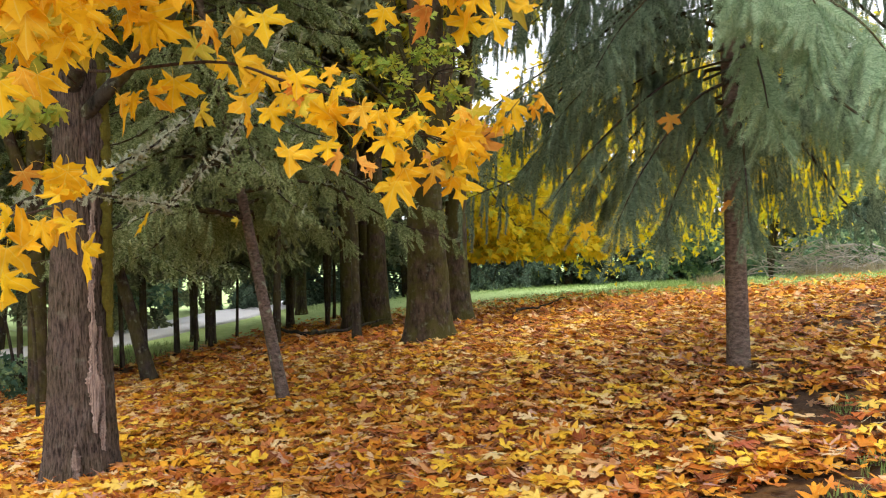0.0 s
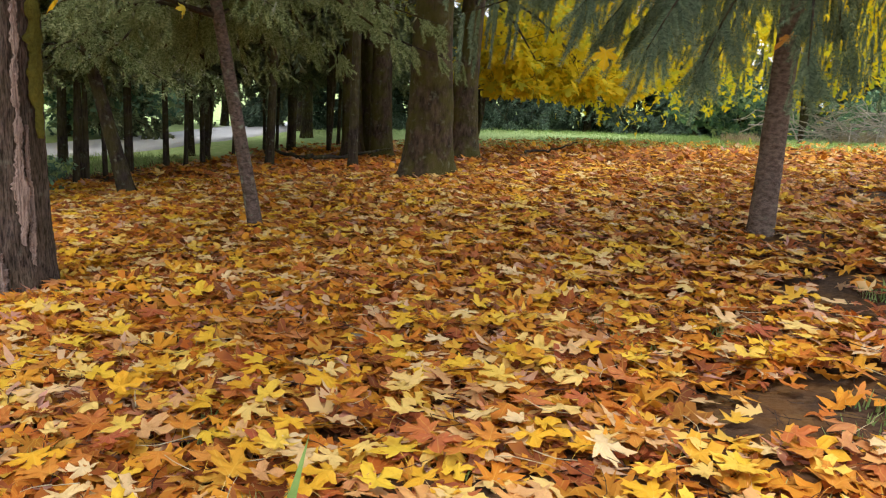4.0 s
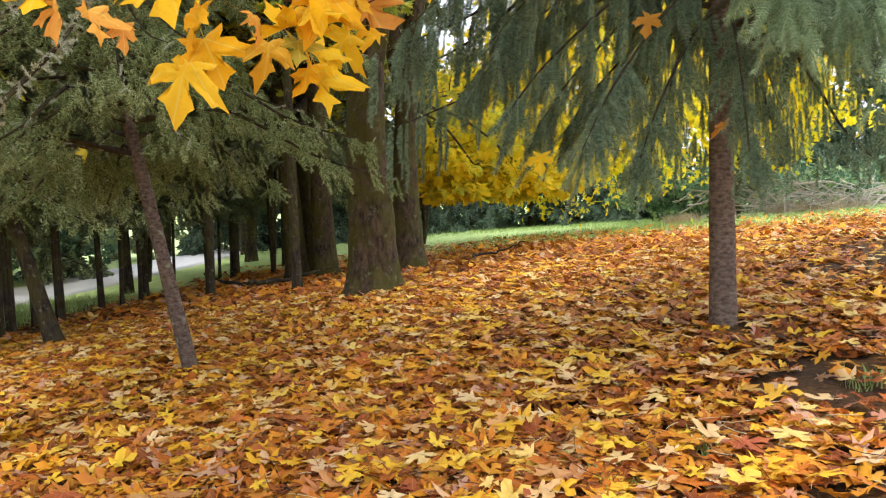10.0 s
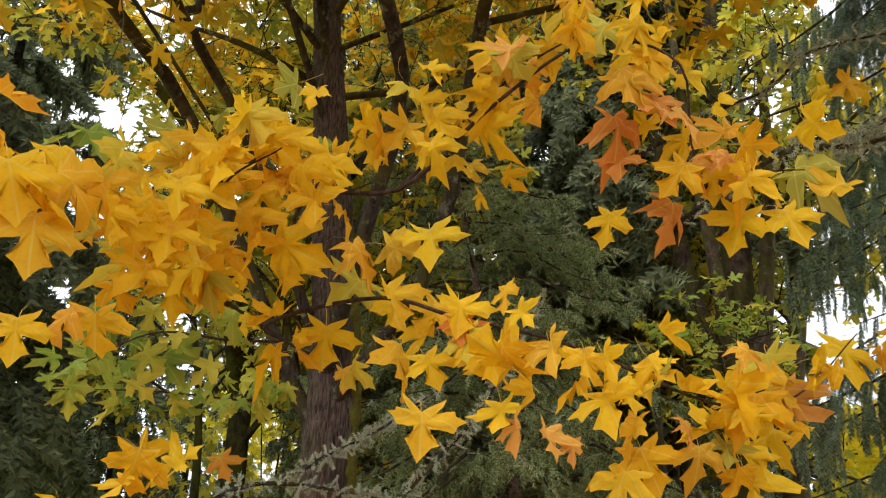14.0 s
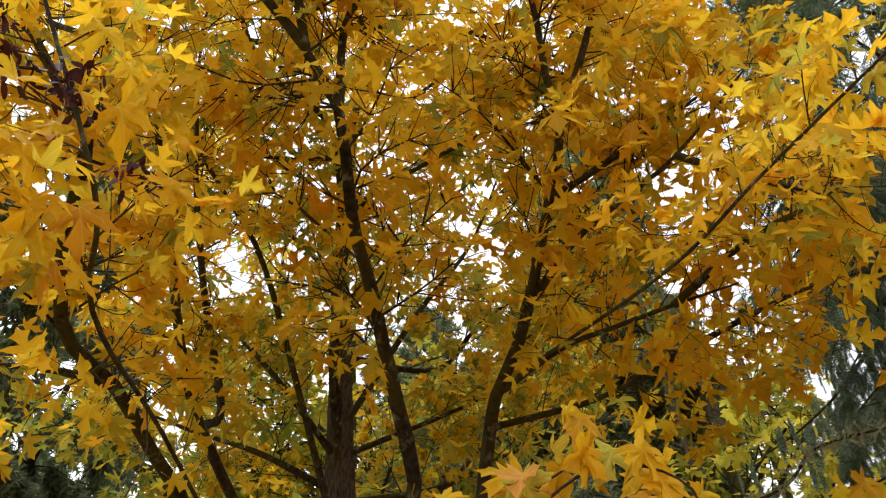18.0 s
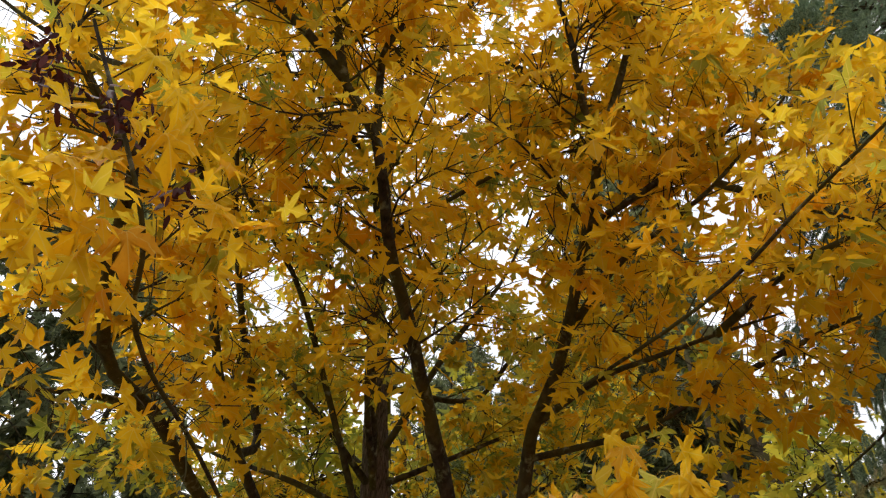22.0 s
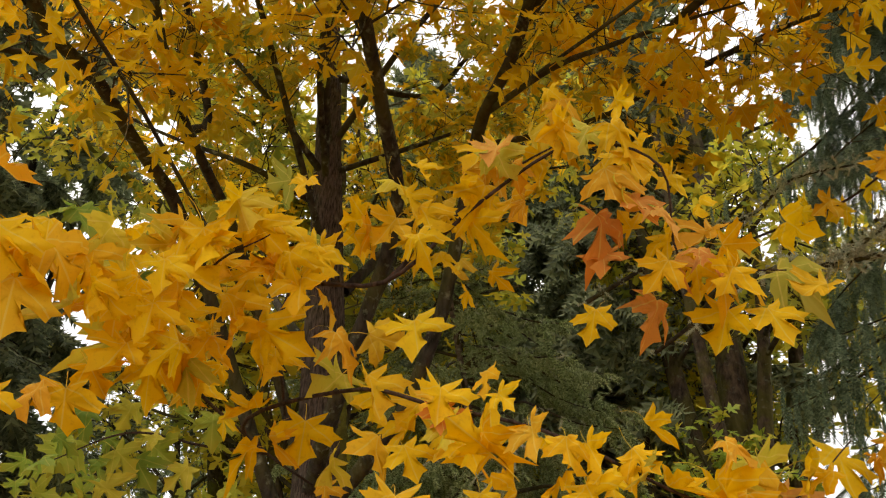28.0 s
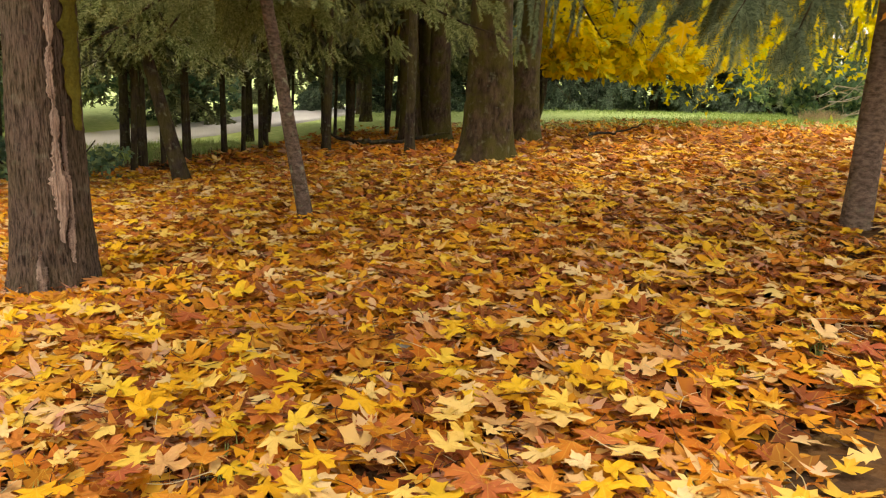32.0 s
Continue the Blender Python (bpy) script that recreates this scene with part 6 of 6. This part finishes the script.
def iris(x, y, z, s=1.0):
    plant = thing("iris_plant", x, y, z, "clump of iris with green and withered straw-coloured blades", "plant")
    for tip, sag, g in (((0.1, 0.1, 0.52), 0.02, 1), ((0.07, 0.06, 0.42), 0.01, 1), ((-0.34, 0.05, 0.10), 0.10, 1), ((-0.30, -0.02, 0.05), 0.09, 1), ((0.18, 0.12, 0.28), 0.05, 0), ((0.12, 0.15, 0.30), 0.06, 0), ((0.26, 0.02, 0.02), 0.10, 0), ((0.3, -0.06, 0.0), 0.06, 1), ((0.16, -0.14, -0.02), 0.12, 0), ((0.32, 0.08, 0.08), 0.12, 0), ((-0.02, 0.08, 0.34), 0.0, 0), ((0.02, 0.03, 0.3), 0.0, 0), ((0.22, 0.1, 0.12), 0.16, 0), ((-0.06, -0.2, 0.02), 0.1, 1)):
        b = rng.normal(0, 0.015, 3) * (1, 1, 0)
        blade(b, np.array(tip) * s, 0.026 * s, sag * s, M_BLADE_G if g else M_BLADE_D, plant)


iris(-0.2, 2.36, 0.13, 1.12)
iris(-0.26, 1.86, 0.14, 0.38)


def rose_bush(x, y, z):
    bush = thing("rose_bush", x, y, z, "low rose bush with small blue-green leaves", "shrub")
    for k in range(11):
        a = rng.uniform(0, 6.28)
        e = np.array([np.cos(a) * rng.uniform(0.1, 0.36), np.sin(a) * rng.uniform(0.1, 0.33), rng.uniform(0.2, 0.7)])
        line = spline([(0, 0, -0.05), e * (0.35, 0.35, 0.6), e], 12)
        stem = part("stem", make_mesh("stem", *tube(line, 0.006, 0.003, 5), M_TWIG), bush)
        n = 55
        i = rng.integers(2, 12, n)
        tip = rng.normal(size=(n, 3)) + (0, 0, -0.2)
        tagged(part("leaf_spray", leaf_cloud("leaf_spray", line[i] + rng.normal(0, 0.035, (n, 3)), tip, rng.normal(0, 0.5, (n, 3)) + (0, -0.4, 1), rng.uniform(0.03, 0.052, n), M_ROSE, [ROSE_LEAF]), stem), kind="stuff")


ROSE_LEAF = leaf_template(OVAL, 0.3, 0.2, 0.1, False)
rose_bush(2.0, 2.52, float(height(2.0, 2.52)) + 0.08)
rose_bush(1.82, 2.22, float(height(1.82, 2.22)) + 0.08)


def stone(x, y, sx, sy, sz, label):
    bm = bmesh.new()
    bmesh.ops.create_icosphere(bm, subdivisions=2, radius=1.0)
    for vert in bm.verts:
        c = vert.co
        k = 1.0 / max(abs(c.x), abs(c.y), abs(c.z)) ** 0.65
        n = 1 + 0.15 * noise.noise(c * 1.7 + Vector((x * 9, y * 7, 0)))
        vert.co = Vector((c.x * sx, c.y * sy, c.z * sz)) * k * n
    me = bpy.data.meshes.new("stone")
    bm.to_mesh(me)
    bm.free()
    me.materials.append(M_STONE)
    ob = new("stone", me)
    ob.location = (x, y, float(height(x, y)) + sz * 0.45)
    ob.rotation_euler = (0.1, 0.05, rng.uniform(0, 3))
    tagged(ob, label, "stone", "stones beside the bed")


stone(-0.29, 4.87, 0.08, 0.05, 0.045, "small grey stone among fallen leaves")


# ---- fallen leaves ----
def build_litter():
    def scatter(n, x0, x1, y0, y1, keep):
        x, y = rng.uniform(x0, x1, n), rng.uniform(y0, y1, n)
        ok = keep(x, y, rng.uniform(0, 1, n))
        return x[ok], y[ok]
    bare = lambda x, y: np.maximum(0.10, 1 - 1.0 * np.exp(-((x - 2.0) ** 2 / 0.9 + (y - 4.0 - 0.15 * np.sin(3 * x)) ** 2 / 0.10)) - 0.6 * np.exp(-((x - 2.6) ** 2 / 0.5 + (y - 3.55) ** 2 / 0.05)) - 1.0 * np.exp(-((x - 3.4) ** 2 / 1.3 + (y - 5.0) ** 2 / 0.9)) - 0.9 * np.exp(-((x - 6.8) ** 2 / 6 + (y - 10.3) ** 2 / 1.6)) - 0.95 * np.exp(-((x - 2.9) ** 2 + (y - 7.0) ** 2) / 0.35) - 1.0 * np.exp(-((x - 2.75) ** 2 / 0.3 + (y - 5.65) ** 2 / 0.2)) - 0.9 * np.exp(-((x - 5.3) ** 2 / 2.2 + (y - 9.2) ** 2 / 0.5)) - 0.8 * np.exp(-((x - 7.8) ** 2 / 5 + (y - 11.8) ** 2 / 1.2)) - 0.55 * np.exp(-((x + 4.4) ** 2 / 1.2 + (y - 7.6) ** 2 / 0.5)) - 0.7 * np.exp(-((x - 1.5) ** 2 / 0.12 + (y - 3.76) ** 2 / 0.05)))
    patch = lambda x, y: 0.8 + 0.2 * np.sin(3.1 * x + 1.7 * y) * np.sin(2.3 * y - 1.1 * x)
    front = scatter(33000, -5.5, 5.5, 2.72, 7.2, lambda x, y, u: u < bare(x, y) * patch(x, y))
    near = scatter(52000, -9.5, 11, 7.2, 13, lambda x, y, u: u < bare(x, y) * (0.25 + 0.75 * smoothstep(-8.5, -6, x)))
    mid = scatter(36000, -8, 19, 13, 26, lambda x, y, u: u < (0.8 * smoothstep(20.5, 16.5, y + 0.5 * (x - 2.5) + rng.normal(0, 0.8, len(y))) + 0.25 * smoothstep(30, 18, y + 0.5 * (x - 2.5))) * smoothstep(-7.5, -4.5, x - (y - 12) * 0.15))
    bed = scatter(760, -0.36, 2.2, 1.75, 2.7, lambda x, y, u: (y < 2.5 + 0.1 * x) & (y > 1.75 + 0.1 * x) & (u < 0.75 + 0.25 * np.sin(5 * x + 1)))
    ragged = lambda x, y: 0.35 * np.sin(2.3 * x + 1.1 * y) + 0.3 * np.sin(3.7 * y - 1.9 * x)
    side = scatter(2600, -2.6, -0.5, 0.9, 2.75, lambda x, y, u: u < 0.85)
    behind = scatter(26000, -9, 9, -6, 2.72, lambda x, y, u: (u < 0.8 * smoothstep(8.6, 5.5, abs(x) + ragged(x, y)) * smoothstep(-5.8, -2.5, y + ragged(x, y))) & ~((x > -0.6) & (x < 2.5) & (y > 1.55)) & ~((x > -2.6) & (x < -0.5) & (y > 0.9)))
    flank = scatter(15000, -10, 10, 2.72, 7.2, lambda x, y, u: (abs(x) > 5.5) & (u < 0.9 * smoothstep(9.6, 7.0, abs(x) + ragged(x, y))))
    for (x, y), shapes, dz, size, label in ((front, LEAF_BARE, 0.012, 0.115, "deep carpet of fallen orange and yellow maple leaves"), (near, LEAF_LOW, 0.012, 0.115, "fallen maple leaves under the trees"), (mid, LEAF_LOW, 0.02, 0.15, "fallen maple leaves thinning out towards the meadow"), (bed, LEAF_FLAT[:3] + LEAF_DETAIL[:2], 0.065, 0.125, "fallen maple leaves lying in the timber-edged bed"), (side, LEAF_DETAIL, 0.012, 0.115, "fallen maple leaves round the stones"), (behind, LEAF_LOW, 0.015, 0.13, "fallen maple leaves beside the path"), (flank, LEAF_LOW, 0.012, 0.12, "fallen maple leaves beside the path")):
        n = len(x)
        pos = np.column_stack([x, y, height(x, y) + dz + rng.uniform(0, 0.055, n)])
        az = rng.uniform(0, 6.283, n)
        tip = np.column_stack([np.cos(az), np.sin(az), rng.normal(0.0, 0.12, n)])
        nrm = np.column_stack([rng.normal(0, 0.24, n), rng.normal(-0.03, 0.24, n), np.ones(n) * rng.choice([1, -1], n)])
        if "towards" not in label and "path" not in label:
            tip[:, 2] *= 0.6
            top = rng.uniform(0, 1, n) < (0.10 if "bed" not in label else 0.16)
            pos[top, 2] += 0.035
            tip[top, 2] = rng.normal(0.0, 0.05, top.sum())
            nrm[top] = rng.normal(0, 0.14, (top.sum(), 3)) + (0, 0, 1)
            if shapes is LEAF_BARE:
                one = np.nonzero(top & (x > -1.6) & (x < 2.6) & (y < 4.3))[0][:260]
                top[one] = False
                kept = np.ones(n, bool)
                kept[one] = False
                fronts = (pos[one], leaf_frames(tip[one], rng.normal(0, 0.14, (len(one), 3)) + (0, 0, 1)), size * rng.uniform(0.85, 1.35, len(one)))
            tagged(new("top_leaves", leaf_cloud("top_leaves", pos[top], tip[top], nrm[top], size * rng.uniform(0.85, 1.4, top.sum()), M_PALE_FALLEN, LEAF_FLAT)), "freshly fallen yellow and cream maple leaves lying flat on the litter", "leaves", kind="stuff")
            rest = ~top & kept if shapes is LEAF_BARE else ~top
            x, y, pos, tip, nrm, n = x[rest], y[rest], pos[rest], tip[rest], nrm[rest], rest.sum()
        carpet = tagged(new("leaf_litter", leaf_cloud("leaf_litter", pos, tip, nrm, size * rng.uniform(0.5, 1.35, n), M_BED_LEAF if "bed" in label else M_FALLEN, shapes)), label, "leaves", kind="stuff")
        if shapes is LEAF_BARE:
            loose = [make_mesh("fallen_leaf", v, f, M_PALE_FALLEN, uv) for v, f, uv in LEAF_FLAT]
            for k, (p, fr, sz) in enumerate(zip(*fronts)):
                lf = part("fallen_leaf", loose[k % len(loose)], carpet)
                lf.matrix_local = Matrix.Translation(p + (0, 0, 0.03)) @ Matrix([[*fr[r], 0] for r in range(3)] + [[0, 0, 0, 1]]) @ Matrix.Diagonal((sz, sz, sz, 1))


rng = np.random.default_rng(20)
build_litter()


def twig_scatter(n, x0, x1, y0, y1, lift, mat, label):
    bits = []
    for _ in range(n):
        x, y, a, ln = rng.uniform(x0, x1), rng.uniform(y0, y1), rng.uniform(0, 6.28), rng.uniform(0.06, 0.22)
        p = np.array([x, y, float(height(x, y)) + lift + rng.uniform(0, 0.03)])
        d = np.array([np.cos(a), np.sin(a), rng.normal(0.05, 0.12)]) * ln
        bits.append(tube(spline([p, p + d * 0.5 + rng.normal(0, 0.1, 3) * ln * (1, 1, 0.3), p + d], 5), 0.0022, 0.0012, 4))
    tagged(new("fallen_twigs", make_mesh("fallen_twigs", *join(bits), mat)), label, "twigs", kind="stuff")


twig_scatter(420, -2.5, 3.0, 2.8, 5.2, 0.06, M_TWIG, "brown leaf stalks and bits of twig on the fallen leaves")
twig_scatter(120, -2.5, 3.0, 2.8, 5.2, 0.065, M_BLADE_D, "pale dry leaf stalks on the fallen leaves")
twig_scatter(90, -0.3, 2.1, 1.95, 2.6, 0.11, M_TWIG, "brown leaf stalks and bits of twig in the bed")


def single_leaf(x, y, z, size, az, mat, label, tilt=0.1):
    v, f, uv = LEAF_SHAPES[0]
    me = make_mesh("fallen_leaf", v * size, f, mat, uv)
    ob = new("fallen_leaf", me)
    ob.location, ob.rotation_euler = (x, y, z), (tilt, rng.normal(0, 0.1), az)
    tagged(ob, label, "leaf", "single fallen leaves")


single_leaf(0.2, 2.67, 0.29, 0.11, 2.4, M_NEAR_LEAF, "pale yellow maple leaf lying on the timber")
single_leaf(1.13, 2.74, 0.38, 0.13, 0.6, M_NEAR_LEAF, "pale yellow maple leaf lying on the timber")
single_leaf(0.47, 2.66, 0.31, 0.1, -0.4, M_NEAR_LEAF, "pale yellow maple leaf leaning on the timber", 0.6)
single_leaf(1.1, 5.9, 1.78, 0.14, 0.3, M_NEAR_LEAF, "yellow maple leaf caught in the spruce sprays", -1.2)
single_leaf(2.3, 6.0, 1.95, 0.16, 0.9, M_ORANGE_LEAF, "orange maple leaf caught in the spruce sprays", -0.6)
single_leaf(1.91, 6.3, 2.68, 0.16, 0.2, M_ORANGE_LEAF, "orange maple leaf caught in the spruce sprays", -1.0)


# ---- grass and weeds ----
def grass(name, x, y, n, r, hgt, mat, label):
    rr, a = r * np.sqrt(rng.uniform(0, 1, n)), rng.uniform(0, 6.283, n)
    px_, py_ = x + rr * np.cos(a), y + rr * np.sin(a)
    base = np.column_stack([px_, py_, height(px_, py_) - 0.01])
    lean = rng.normal(0, 0.35, (n, 2))
    h = hgt * rng.uniform(0.5, 1.2, n)
    tip = base + np.column_stack([lean * h[:, None], h])
    w = np.column_stack([np.cos(a + 1.3), np.sin(a + 1.3), np.zeros(n)]) * (0.004 + 0.012 * hgt)
    mid = (base + tip) / 2 + np.column_stack([-lean * h[:, None] * 0.15, h * 0.1])
    v = np.stack([base - w, base + w, mid + w * 0.7, mid - w * 0.7, tip], 1).reshape(-1, 3)
    k = np.arange(n)[:, None] * 5
    f = np.vstack([k + [0, 1, 2], k + [0, 2, 3], k + [3, 2, 4]])
    tagged(new(name, make_mesh(name, v, f, mat, smooth=False)), label, "grass", kind="stuff")


rng = np.random.default_rng(21)
for x, y in ((2.0, 3.75), (2.45, 3.9), (1.7, 4.9), (1.2, 4.6), (2.9, 5.5), (3.5, 5.3), (-2.62, 6.05), (-1.4, 3.6), (-0.75, 3.75), (0.35, 3.4), (2.2, 3.2), (2.6, 3.3), (-1.0, 2.55), (1.25, 2.0), (0.75, 2.1), (-1.19, 4.83), (-0.36, 3.09), (1.76, 3.47), (1.01, 3.54), (1.06, 5.04), (-0.9, 2.85), (3.85, 5.94), (2.4, 4.2), (0.95, 2.3), (1.5, 2.35), (0.3, 2.25), (1.75, 1.7), (-0.75, 2.55), (1.35, 3.05), (0.75, 2.95), (3.2, 4.6), (4.2, 6.4), (0.5, 7.5), (-3.1, 6.55), (-3.9, 6.7)):
    grass("weed_tuft", x, y, 60, 0.16, 0.09, M_GRASS, "small green weeds among fallen leaves")
grass("dry_grass_mound", 9.9, 27.6, 500, 0.8, 0.35, M_DRYGRASS, "mound of dry brown grass in the meadow")
grass("dry_grass_mound", 15.2, 29.0, 900, 2.2, 0.5, M_DRYGRASS, "tall dry grass beside the brush pile")
grass("meadow_grass", 9, 32, 26000, 16, 0.16, M_GRASS, "mown green meadow grass with a few leaves")
grass("verge_grass", -8.6, 17.5, 3500, 3.2, 0.22, M_GRASS, "rough green grass beside the road")


def brush_pile(x, y):
    pile = thing("brush_pile", x, y, float(height(x, y)), "pile of bare grey cut branches", "brush pile")
    sticks = []
    for k in range(220):
        a = rng.uniform(0, 6.28)
        p = np.array([rng.normal(0, 1.9), rng.normal(0, 0.8), rng.uniform(0.05, 1.4) * np.exp(-rng.uniform(0, 0.6))])
        d = np.array([np.cos(a), np.sin(a) * 0.6, rng.normal(0, 0.35)]) * rng.uniform(0.5, 1.3)
        sticks.append(tube(spline([p - d, p + rng.normal(0, 0.12, 3), p + d], 6), rng.uniform(0.012, 0.03), 0.006, 5))
    tagged(part("stick", make_mesh("stick", *join(sticks), M_DEADWOOD), pile), kind="stuff")


M_DEADWOOD = surface_material("grey_dead_wood", 20, [(0.3, (0.25, 0.21, 0.20)), (0.7, (0.50, 0.44, 0.42))], 0.9, 3, 0.3)
brush_pile(15.2, 28.5)


def fallen_log(x, y, az, ln, r, label):
    line = spline([(-ln / 2, 0, 0.1), (0, 0.08, 0.14), (ln / 2, 0, 0.32)], 16)
    ob = new("fallen_branch", make_mesh("fallen_branch", *tube(line + rng.normal(0, 0.02, line.shape), r, r * 0.35, 10, 0.15), M_LIMB))
    ob.location, ob.rotation_euler = (x, y, float(height(x, y))), (0, 0, az)
    tagged(ob, label, "branch", "fallen branches")


fallen_log(-2.0, 15.9, 0.35, 1.7, 0.05, "mossy fallen branch at the foot of the maples")
fallen_log(-3.2, 16.6, 2.7, 1.8, 0.06, "curved mossy fallen branch at the foot of the maples")
fallen_log(1.9, 15.2, 0.1, 1.0, 0.03, "thin dead branch on the leaves")
